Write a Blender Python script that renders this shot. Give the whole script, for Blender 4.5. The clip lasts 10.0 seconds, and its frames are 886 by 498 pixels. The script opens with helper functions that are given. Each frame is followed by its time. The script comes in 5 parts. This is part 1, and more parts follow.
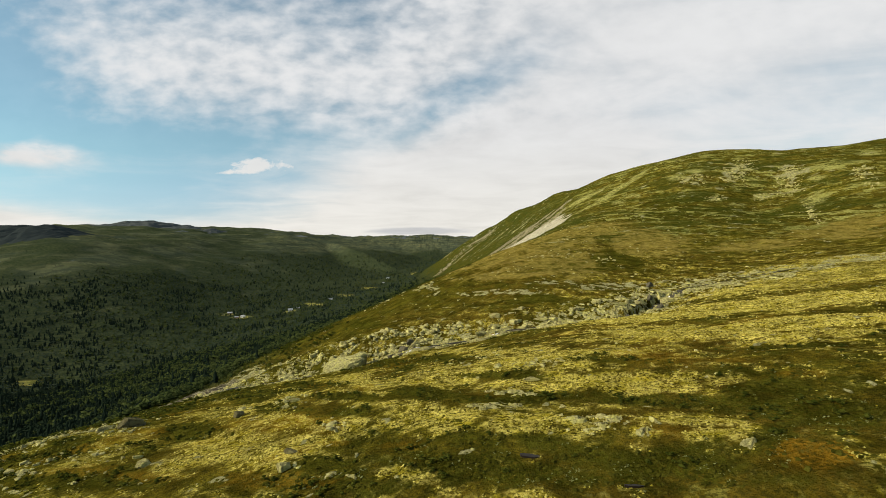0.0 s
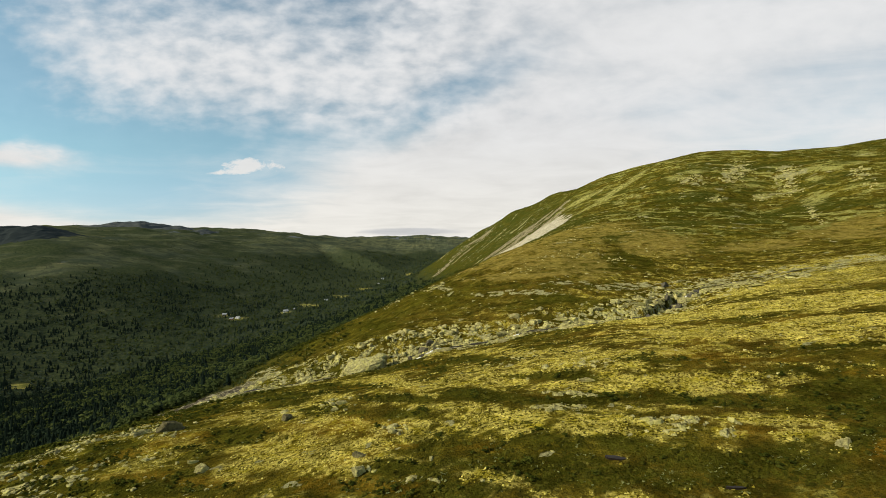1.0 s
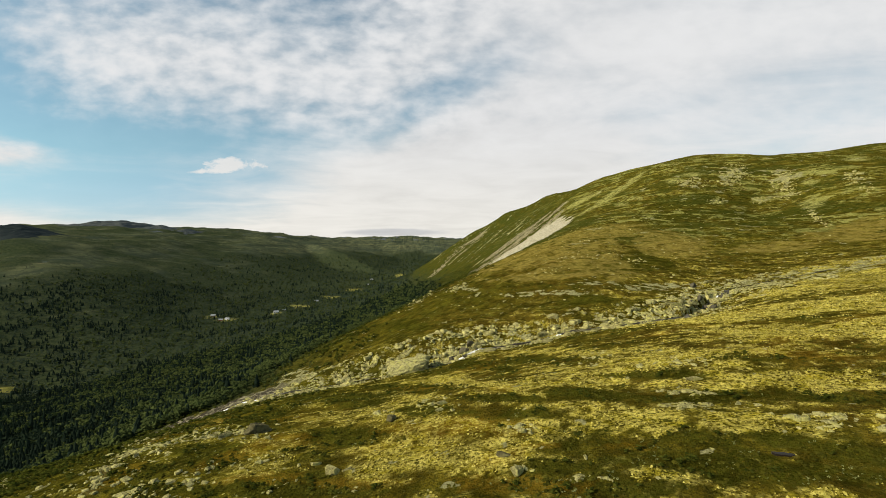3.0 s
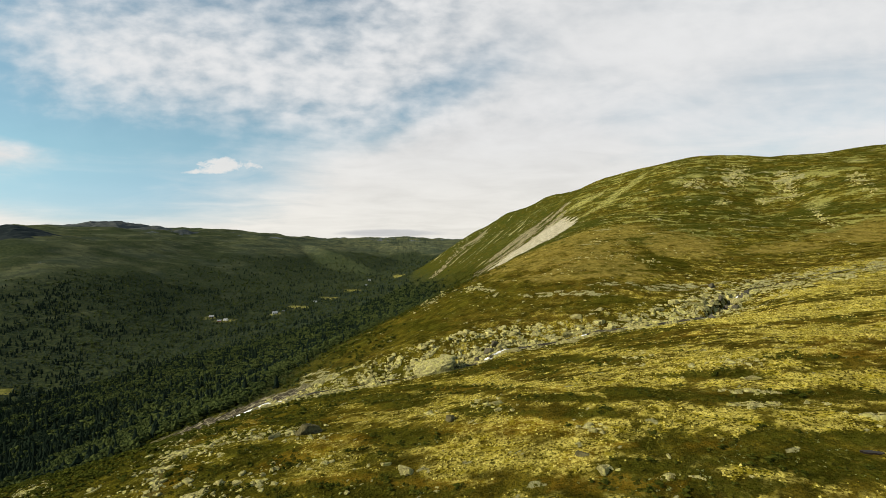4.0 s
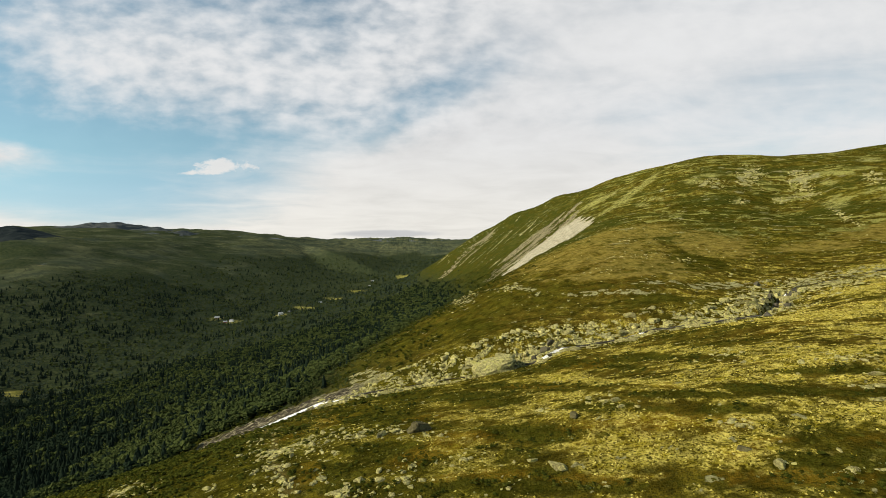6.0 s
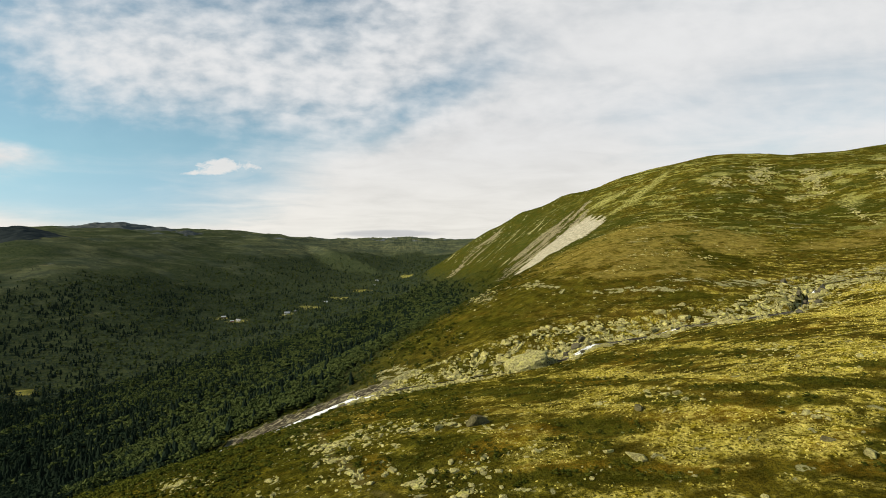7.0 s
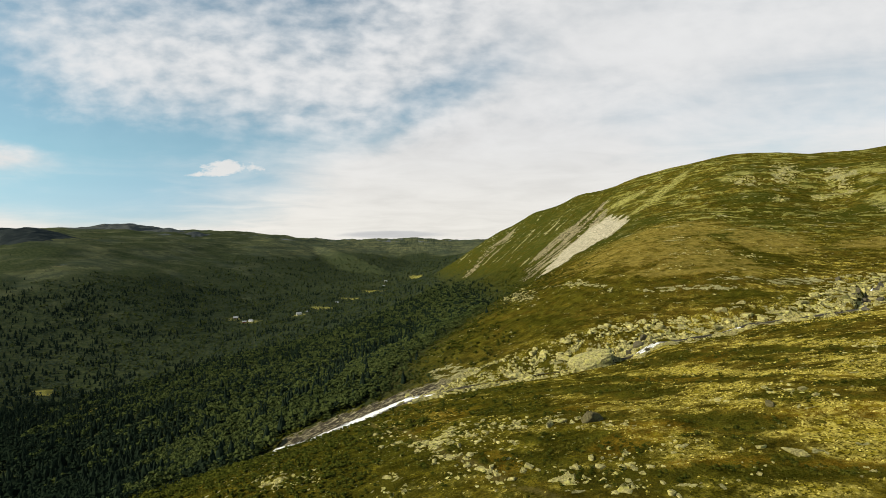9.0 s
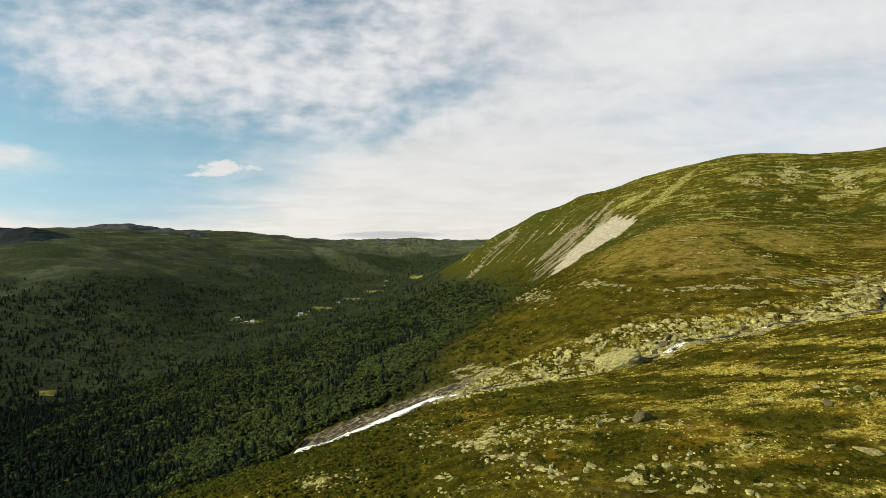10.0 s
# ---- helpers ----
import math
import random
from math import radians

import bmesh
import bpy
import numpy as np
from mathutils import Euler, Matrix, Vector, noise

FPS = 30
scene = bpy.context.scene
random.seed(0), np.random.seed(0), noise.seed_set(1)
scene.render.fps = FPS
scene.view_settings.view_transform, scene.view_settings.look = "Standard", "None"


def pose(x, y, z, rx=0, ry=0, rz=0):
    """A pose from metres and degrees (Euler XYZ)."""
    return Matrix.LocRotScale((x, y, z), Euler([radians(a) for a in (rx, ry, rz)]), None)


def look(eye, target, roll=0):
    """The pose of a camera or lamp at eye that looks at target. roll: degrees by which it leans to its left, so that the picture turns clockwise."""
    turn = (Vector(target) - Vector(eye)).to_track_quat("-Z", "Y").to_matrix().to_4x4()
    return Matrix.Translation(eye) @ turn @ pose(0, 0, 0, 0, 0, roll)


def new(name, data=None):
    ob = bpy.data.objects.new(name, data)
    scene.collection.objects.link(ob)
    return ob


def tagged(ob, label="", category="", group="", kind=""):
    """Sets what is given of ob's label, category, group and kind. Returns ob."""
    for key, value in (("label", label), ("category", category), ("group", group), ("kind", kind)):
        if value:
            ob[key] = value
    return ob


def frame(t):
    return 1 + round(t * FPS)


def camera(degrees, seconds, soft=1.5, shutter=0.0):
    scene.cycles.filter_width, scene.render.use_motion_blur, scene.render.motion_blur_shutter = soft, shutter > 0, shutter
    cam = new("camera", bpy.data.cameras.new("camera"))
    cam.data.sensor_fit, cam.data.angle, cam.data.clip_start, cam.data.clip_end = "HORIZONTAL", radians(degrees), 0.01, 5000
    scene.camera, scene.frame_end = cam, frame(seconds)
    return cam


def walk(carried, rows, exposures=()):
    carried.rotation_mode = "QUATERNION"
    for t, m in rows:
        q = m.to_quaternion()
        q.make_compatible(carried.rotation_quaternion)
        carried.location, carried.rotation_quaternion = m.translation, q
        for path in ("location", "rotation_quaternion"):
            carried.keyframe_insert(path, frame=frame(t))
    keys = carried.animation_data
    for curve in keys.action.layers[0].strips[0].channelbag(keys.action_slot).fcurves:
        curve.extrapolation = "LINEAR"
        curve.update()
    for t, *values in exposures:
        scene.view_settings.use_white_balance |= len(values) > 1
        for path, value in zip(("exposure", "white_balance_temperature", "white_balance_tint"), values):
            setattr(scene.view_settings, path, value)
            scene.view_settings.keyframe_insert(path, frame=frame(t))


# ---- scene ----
import itertools

# Mountain valley seen from a drone that slides to its left. x right, y ahead, z up, metres.
cam = camera(85.5, 10.0, soft=0.7)
# seconds, eye, yaw, pitch, roll
ROWS = [
    (0, (-0.27, 2.36, 28.75), -0.201, 0.458, -0.50),
    (0.5, (-5.03, 2.82, 28.79), -0.630, 0.500, -0.58),
    (1, (-9.64, 3.13, 28.80), -1.118, 0.516, -0.60),
    (1.5, (-14.39, 3.31, 28.80), -1.920, 0.535, -0.60),
    (2, (-19.24, 3.43, 28.80), -2.320, 0.544, -0.58),
    (2.5, (-24.01, 3.61, 28.79), -2.636, 0.565, -0.50),
    (4, (-38.96, 4.34, 28.76), -3.555, 0.690, -0.42),
    (4.5, (-43.98, 4.56, 28.81), -3.698, 0.720, -0.50),
    (5, (-48.97, 4.79, 28.85), -3.812, 0.745, -0.58),
    (5.5, (-53.92, 5.11, 28.79), -3.871, 0.745, -0.60),
    (7, (-69.01, 5.62, 27.55), -3.641, 0.725, -0.62),
    (7.5, (-74.09, 5.89, 27.20), -3.383, 0.745, -0.68),
    (8, (-79.08, 6.43, 26.97), -3.153, 0.774, -0.70),
    (8.5, (-83.91, 6.94, 26.85), -3.153, 0.802, -0.74),
    (9, (-88.56, 7.39, 26.77), -3.240, 0.831, -0.72),
    (9.5, (-93.22, 7.85, 26.70), -3.355, 0.850, -0.70),
    (10, (-97.87, 8.35, 26.64), -3.469, 0.859, -0.70),
]
walk(cam, [(t, pose(*e, 90 + pitch, 0, yaw) @ pose(0, 0, 0, 0, 0, roll)) for t, e, yaw, pitch, roll in ROWS])

# ---- light ----
SUN_ELEVATION, SUN_AZIMUTH = 29.0, -105.0   # degrees; azimuth from straight ahead, minus to the left
SUN_STRENGTH, SKY_STRENGTH = 5.0, 0.092
CLOUD_LIGHT = 0.765
scene.view_settings.exposure = 0.26


class Nodes:
    """Short forms for node trees."""

    def __init__(self, tree):
        self.tree = tree

    def add(self, kind):
        return self.tree.nodes.new(kind)

    def put(self, socket, value):
        if hasattr(value, "is_linked"):
            self.tree.links.new(value, socket)
        elif isinstance(value, (tuple, list)) and len(value) == 3 and socket.type == "RGBA":
            socket.default_value = (*value, 1)
        else:
            socket.default_value = value

    def math(self, op, a, b=0.0, c=0.0, clamp=False):
        node = self.add("ShaderNodeMath")
        node.operation, node.use_clamp = op, clamp
        for socket, value in zip(node.inputs, (a, b, c)):
            self.put(socket, value)
        return node.outputs[0]

    def span(self, x, lo, hi, to_lo=0.0, to_hi=1.0):
        node = self.add("ShaderNodeMapRange")
        node.interpolation_type = "SMOOTHSTEP"
        for socket, value in zip(node.inputs, (x, lo, hi, to_lo, to_hi)):
            self.put(socket, value)
        return node.outputs[0]

    def mix(self, k, a, b, blend="MIX"):
        node = self.add("ShaderNodeMix")
        node.data_type, node.blend_type = "RGBA", blend
        self.put(node.inputs[0], k)
        self.put(node.inputs[6], a)
        self.put(node.inputs[7], b)
        return node.outputs[2]

    def noise(self, vector, scale, detail=4.0, rough=0.55, warp=0.0, stretch=None):
        if stretch:
            m = self.add("ShaderNodeMapping")
            m.inputs["Scale"].default_value = stretch
            self.tree.links.new(vector, m.inputs[0])
            vector = m.outputs[0]
        node = self.add("ShaderNodeTexNoise")
        self.tree.links.new(vector, node.inputs["Vector"])
        for key, value in (("Scale", scale), ("Detail", detail), ("Roughness", rough), ("Distortion", warp)):
            node.inputs[key].default_value = value
        return node.outputs[0]


def sky_world():
    """Blue sky with a broken high cloud layer, denser and smoother to the right."""
    world = bpy.data.worlds.new("sky")
    scene.world = world
    world.use_nodes = True
    n = Nodes(world.node_tree)
    world.node_tree.nodes.clear()
    out = n.add("ShaderNodeOutputWorld")
    ground = n.add("ShaderNodeBackground")
    world.node_tree.links.new(ground.outputs[0], out.inputs[0])
    sky = n.add("ShaderNodeTexSky")
    sky.sky_type, sky.sun_disc = "NISHITA", False
    sky.sun_elevation, sky.sun_rotation = radians(SUN_ELEVATION), radians(SUN_AZIMUTH)
    sky.altitude, sky.dust_density, sky.ozone_density = 900, 1.2, 2.0
    coord = n.add("ShaderNodeTexCoord").outputs["Generated"]
    split = n.add("ShaderNodeSeparateXYZ")
    n.put(split.inputs[0], coord)
    x, y, z = split.outputs
    up = n.math("ADD", n.math("MAXIMUM", z, 0.0), 0.10)
    flat = n.add("ShaderNodeCombineXYZ")
    n.put(flat.inputs[0], n.math("DIVIDE", x, up))
    n.put(flat.inputs[1], n.math("DIVIDE", y, up))
    layer = flat.outputs[0]
    ahead = n.math("MAXIMUM", n.math("ABSOLUTE", y), 0.15)
    a, b = n.math("DIVIDE", x, ahead), n.math("DIVIDE", z, ahead)
    broad = n.noise(layer, 0.55, 5, 0.5, 0.3)
    view = n.add("ShaderNodeCombineXYZ")
    n.put(view.inputs[0], a)
    n.put(view.inputs[1], n.math("MULTIPLY", b, 1.75))
    ripple = n.noise(view.outputs[0], 17.0, 5, 0.50, 0.12)
    ripple = n.math("ADD", 0.5, n.math("MULTIPLY", n.math("SUBTRACT", ripple, 0.5), n.span(b, 0.17, 0.30, 0.15, 1.0)))
    wisp = n.noise(layer, 1.7, 6, 0.58, 0.5, stretch=(0.8, 1.1, 1.0))
    low = n.noise(coord, 9.0, 5, 0.6, 0.4, stretch=(1.0, 1.0, 4.0))

    def bank(ca, cb, ra, rb, lean=0.0):
        """Soft oval around the direction (ca, cb)."""
        da, db = n.math("SUBTRACT", a, ca), n.math("SUBTRACT", b, cb)
        db = n.math("SUBTRACT", db, n.math("MULTIPLY", da, lean))
        da, db = n.math("DIVIDE", da, ra), n.math("DIVIDE", db, rb)
        r2 = n.math("ADD", n.math("MULTIPLY", da, da), n.math("MULTIPLY", db, db))
        return n.math("EXPONENT", n.math("MULTIPLY", r2, -1.0))

    def total(first, *rest):
        for value in rest:
            first = n.math("ADD", first, value)
        return first

    def times(k, v):
        return n.math("MULTIPLY", v, k)

    front = n.span(y, 0.0, 0.3)
    cover = total(
        n.math("MULTIPLY", front, n.span(a, -0.35, 0.45, 0.0, 0.86)),
        times(0.50, bank(-0.42, 0.40, 0.42, 0.13, -0.10)),      # broken bank, upper left
        times(0.74, bank(0.02, 0.11, 0.38, 0.12, 0.05)),        # pale veil over the valley
        n.math("MULTIPLY", times(1.5, bank(-0.86, 0.215, 0.13, 0.030, -0.10)), n.noise(coord, 14.0, 6, 0.6, 0.2, stretch=(1.0, 1.0, 3.0))),    # small bank, far left
        times(1.0, bank(-0.98, 0.06, 0.26, 0.055, -0.12)),      # low cloud, far left
        times(-0.42, bank(0.06, 0.34, 0.16, 0.055, 0.45)),       # bluer lane
        times(-0.07, bank(0.50, 0.31, 0.13, 0.04)),
        times(-0.50, bank(-0.97, 0.36, 0.14, 0.14)),            # blue, upper left
        times(-0.16, bank(-0.60, 0.245, 0.45, 0.030, -0.02)),    # blue strip under the bank
        times(-0.14, bank(-0.58, 0.13, 0.22, 0.07)),          # pale blue, lower left
        times(0.75, bank(-0.55, 0.02, 0.70, 0.045)))            # haze on the horizon
    texture = total(times(0.50, broad), times(0.42, wisp), n.math("MULTIPLY", ripple, n.span(a, -0.1, 0.5, 0.62, 0.12)))
    dense = n.span(total(cover, times(1.25, texture)), 0.86, 1.62, 0.16, 1.0)
    curl = n.noise(coord, 26.0, 6, 0.65, 0.3, stretch=(1.0, 1.0, 1.8))
    puff = n.span(total(times(0.60, bank(-0.385, 0.186, 0.046, 0.017)), times(0.36, bank(-0.43, 0.172, 0.06, 0.006)), times(0.22, bank(-0.30, 0.186, 0.07, 0.010)), times(1.1, curl)), 0.74, 1.04)
    strip = n.span(total(times(0.8, bank(-0.05, 0.046, 0.11, 0.009)), times(0.5, low)), 0.50, 0.85)
    dense = n.math("MAXIMUM", dense, n.math("MULTIPLY", puff, 0.95))
    grain = n.span(total(n.math("MULTIPLY", ripple, n.span(a, -0.2, 0.4, 1.0, 0.25)), times(0.7, wisp), n.span(a, -0.1, 0.4, 0.0, 0.35)), 0.35, 1.05, 0.78, 1.02)
    cloud = n.mix(n.span(b, 0.0, 0.30), (0.95, 0.92, 0.85), (0.86, 0.865, 0.87))
    cloud = n.mix(1.0, cloud, n.mix(strip, (1, 1, 1), (0.72, 0.74, 0.79)), "MULTIPLY")
    shade = n.add("ShaderNodeCombineColor")
    for socket in shade.inputs[:3]:
        n.put(socket, n.math("MULTIPLY", grain, CLOUD_LIGHT))
    cloud = n.mix(1.0, cloud, shade.outputs[0], "MULTIPLY")
    tint = n.mix(n.span(b, 0.0, 0.25), (0.98 * SKY_STRENGTH, 1.04 * SKY_STRENGTH, 1.20 * SKY_STRENGTH), (0.92 * SKY_STRENGTH, 1.30 * SKY_STRENGTH, 1.12 * SKY_STRENGTH))
    blue = n.mix(1.0, sky.outputs[0], tint, "MULTIPLY")
    n.put(ground.inputs[0], n.mix(dense, blue, cloud))
    ground.inputs[1].default_value = 1.0


sky_world()
lamp = bpy.data.lights.new("sun", "SUN")
lamp.energy, lamp.angle, lamp.color = SUN_STRENGTH, radians(0.53), (1.0, 0.89, 0.66)
sun = new("sun", lamp)
az, el = radians(SUN_AZIMUTH), radians(SUN_ELEVATION)
sun.matrix_world = look((0, 0, 500), (-math.sin(az) * math.cos(el), -math.cos(az) * math.cos(el), 500 - math.sin(el)))

# ---- noise and landform ----


def lattice_noise(x, y, seed=0):
    """Smooth gradient noise, about -1 to 1, for arrays."""
    x, y = np.asarray(x, float) + 517.3 * seed, np.asarray(y, float) - 291.7 * seed
    ix, iy = np.floor(x).astype(np.int64), np.floor(y).astype(np.int64)
    fx, fy = x - ix, y - iy

    def corner(i, j):
        h = ((ix + i) * 374761393 + (iy + j) * 668265263 + seed * 974711) & 0x7FFFFFFF
        h = ((h ^ (h >> 13)) * 1274126177) & 0x7FFFFFFF
        angle = (h ^ (h >> 16)) % 4096 * (2 * np.pi / 4096)
        return np.cos(angle) * (fx - i) + np.sin(angle) * (fy - j)

    sx, sy = fx * fx * fx * (fx * (6 * fx - 15) + 10), fy * fy * fy * (fy * (6 * fy - 15) + 10)
    low = corner(0, 0) * (1 - sx) + corner(1, 0) * sx
    high = corner(0, 1) * (1 - sx) + corner(1, 1) * sx
    return 1.5 * (low * (1 - sy) + high * sy)


def fractal(x, y, octaves=4, gain=0.5, seed=0):
    total, k = 0.0, 1.0
    for o in range(octaves):
        total = total + k * lattice_noise(x * 2.03 ** o, y * 2.03 ** o, seed + 7 * o)
        k *= gain
    return total


def step(x, lo, hi):
    k = np.clip((x - lo) / (hi - lo), 0, 1)
    return k * k * (3 - 2 * k)


def near_line(x, y, line):
    """Distance from a polyline, how far along it (0 to 1 a leg), and the side (plus: the far side)."""
    best, along, side = np.full(np.shape(x), 1e9), np.zeros(np.shape(x)), np.zeros(np.shape(x))
    for i, ((ax, ay), (bx, by)) in enumerate(zip(line, line[1:])):
        dx, dy = bx - ax, by - ay
        k = np.clip(((x - ax) * dx + (y - ay) * dy) / (dx * dx + dy * dy), 0, 1)
        d = np.hypot(x - ax - k * dx, y - ay - k * dy)
        closer = d < best
        best = np.where(closer, d, best)
        along = np.where(closer, i + k, along)
        side = np.where(closer, np.sign(dy * (x - ax) - dx * (y - ay)), side)
    return best, along, side


SECTIONS = []


def section(y, *heights):
    """The landform's heights across the line at y, from x / (y + 60) = -1.5 on in steps of 0.15."""
    SECTIONS.append((math.log(y + 60), heights))


section(10, -16.0, -12.7, -9.7, -7.1, -4.8, -2.8, -1.4, -0.5, 0.1, 0.5, 1.3, 3.2, 5.6, 8.0, 10.3, 12.5, 14.5, 16.2, 17.9)
section(29, -24.7, -20.3, -16.0, -11.9, -8.0, -4.6, -2.0, -0.2, 1.2, 2.7, 4.3, 6.0, 8.4, 10.9, 13.2, 15.5, 17.7, 19.8, 22.0)
section(53, -37.2, -31.6, -25.8, -19.7, -13.5, -8.0, -3.6, -0.6, 1.7, 4.6, 6.8, 8.7, 11.3, 13.8, 16.1, 18.6, 21.1, 23.9, 27.0)
section(83, -54.4, -47.7, -40.3, -32.0, -22.9, -14.3, -8.1, -3.3, -0.2, 4.2, 7.5, 10.4, 12.7, 15.3, 18.3, 21.5, 25.1, 29.0, 33.3)
section(122, -76.1, -69.0, -60.7, -50.3, -38.5, -27.1, -19.5, -12.8, -7.6, -2.7, 2.6, 8.6, 11.8, 15.3, 19.6, 24.1, 29.6, 35.4, 41.5)
section(171, -100.0, -94.1, -86.2, -74.8, -61.5, -49.5, -39.7, -26.8, -16.2, -5.8, 1.1, 8.7, 11.9, 17.0, 21.7, 26.8, 35.2, 44.3, 52.8)
section(234, -123.1, -120.3, -113.6, -102.4, -88.0, -75.3, -62.4, -42.5, -21.6, -2.7, 14.4, 23.3, 23.0, 24.7, 28.1, 33.6, 46.2, 58.6, 69.4)
section(313, -140.3, -143.4, -138.2, -126.2, -111.6, -99.1, -84.5, -63.6, -39.5, -13.9, 12.9, 35.0, 41.7, 43.5, 46.2, 54.5, 68.8, 82.2, 93.6)
section(414, -142.4, -156.0, -153.0, -142.5, -130.0, -120.8, -106.3, -87.3, -66.1, -36.0, 0.2, 37.2, 61.6, 70.3, 68.5, 93.1, 105.7, 116.5, 126.2)
section(542, -112.9, -136.7, -146.9, -148.5, -147.6, -142.9, -126.3, -105.5, -84.5, -50.6, -5.5, 44.2, 89.6, 124.0, 134.3, 142.9, 150.1, 156.4, 164.5)
section(704, -51.4, -85.4, -114.1, -133.3, -148.9, -157.7, -143.4, -121.1, -97.3, -59.3, -8.5, 64.5, 132.5, 163.9, 174.0, 177.1, 184.6, 190.5, 199.1)
section(910, 23, -20, -58, -87, -108, -123, -133, -133, -109, -66, 2, 88, 151, 169, 187, 197, 204, 212, 225)
section(1172, 101, 55, 15, -12, -26, -38, -69, -112, -110, -74, 2, 94, 159, 177, 194, 205, 212, 225, 245)
section(1505, 181, 134, 94, 71, 66, 60, 11, -55, -93, -85, -22, 103, 176, 195, 205, 211, 216, 234, 263)
section(1928, 257, 208, 164, 141, 140, 135, 93, 25, -45, -71, -14, 96, 172, 204, 215, 220, 229, 250, 285)
section(2464, 329, 271, 216, 182, 185, 186, 166, 122, 52, -48, -11, 87, 165, 207, 223, 232, 246, 273, 313)
section(3146, 397, 327, 259, 214, 211, 219, 221, 208, 172, 29, 21, 106, 172, 211, 230, 243, 264, 298, 347)
section(4012, 461, 378, 298, 240, 221, 228, 235, 229, 204, 160, 151, 159, 193, 219, 234, 251, 281, 326, 385)
section(5111, 523, 427, 332, 255, 215, 210, 205, 183, 146, 128, 128, 161, 196, 217, 233, 255, 297, 356, 430)

def cubic(p0, p1, p2, p3, k):
    return p1 + 0.5 * k * (p2 - p0 + k * (2 * p0 - 5 * p1 + 4 * p2 - p3 + k * (3 * (p1 - p2) + p3 - p0)))


V0, DV = SECTIONS[0][0], SECTIONS[1][0] - SECTIONS[0][0]
TABLE = np.array([h for v, h in SECTIONS])


def fan(x, y):
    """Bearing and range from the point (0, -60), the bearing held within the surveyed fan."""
    bearing = np.clip(np.arctan2(x, y + 60), radians(-56.2), radians(50))
    far = np.maximum(np.hypot(x, y + 60) * np.cos(bearing), 25)
    return np.tan(bearing), far


def landform(x, y):
    u, far = fan(x, y)
    gu = np.clip((u + 1.5) / 0.15, 0, TABLE.shape[1] - 1.001)
    gv = np.clip((np.log(far) - V0) / DV, -1.0, TABLE.shape[0] - 1.001)
    iu, iv = np.floor(gu).astype(int), np.floor(np.maximum(gv, 0)).astype(int)
    ku, kv = gu - iu, gv - iv
    cu = [np.clip(iu + d, 0, TABLE.shape[1] - 1) for d in (-1, 0, 1, 2)]
    cv = [np.clip(iv + d, 0, TABLE.shape[0] - 1) for d in (-1, 0, 1, 2)]
    rows = [cubic(*(TABLE[r, c] for c in cu), ku) for r in cv]
    return cubic(*rows, np.maximum(kv, 0))


# course of the stream, with the height of its water
COURSE = [(230, 205, 33), (170, 190, 26), (118, 186, 19), (92, 184, 14.5), (84, 180, 12.0), (74, 173, 9.2), (62, 162, 7.4), (46, 159, 6.0), (31, 159.5, 4.2), (22, 160, 3.2), (11, 160.5, 0.2), (-9, 161.5, -2.8),
          (-19, 162.5, -7.4), (-42, 166, -12.5), (-74, 170, -17.8), (-94, 178, -24.4), (-132, 186, -41.5), (-160, 190, -50), (-230, 204, -84)]
STREAM = [(x, y) for x, y, z in COURSE]
SPUR = [(190, 860), (105, 1060)]            # shoulder of the hill above the valley
# far mountains and sags: x, y, half widths, rise
MOUNDS = [(-1000, 2950, 300, 500, -26), (-520, 3150, 130, 250, -18), (-200, 4300, 480, 300, 30), (40, 4300, 90, 200, 12), (35, 1000, 60, 190, 16),
          (-25, 181, 36, 14, 2.6), (385, 662, 50, 90, 6), (455, 640, 28, 70, -4.5), (600, 605, 45, 90, 6), (146, 952, 18, 60, 5), (183, 874, 20, 50, -4)]
# long spur that the fells send down into the valley, with the height of its crest
CREST = [(-863, 3400, 128), (-612, 2900, 84), (-435, 2600, 36), (-288, 2350, -14), (-167, 2150, -62), (-65, 2000, -90)]


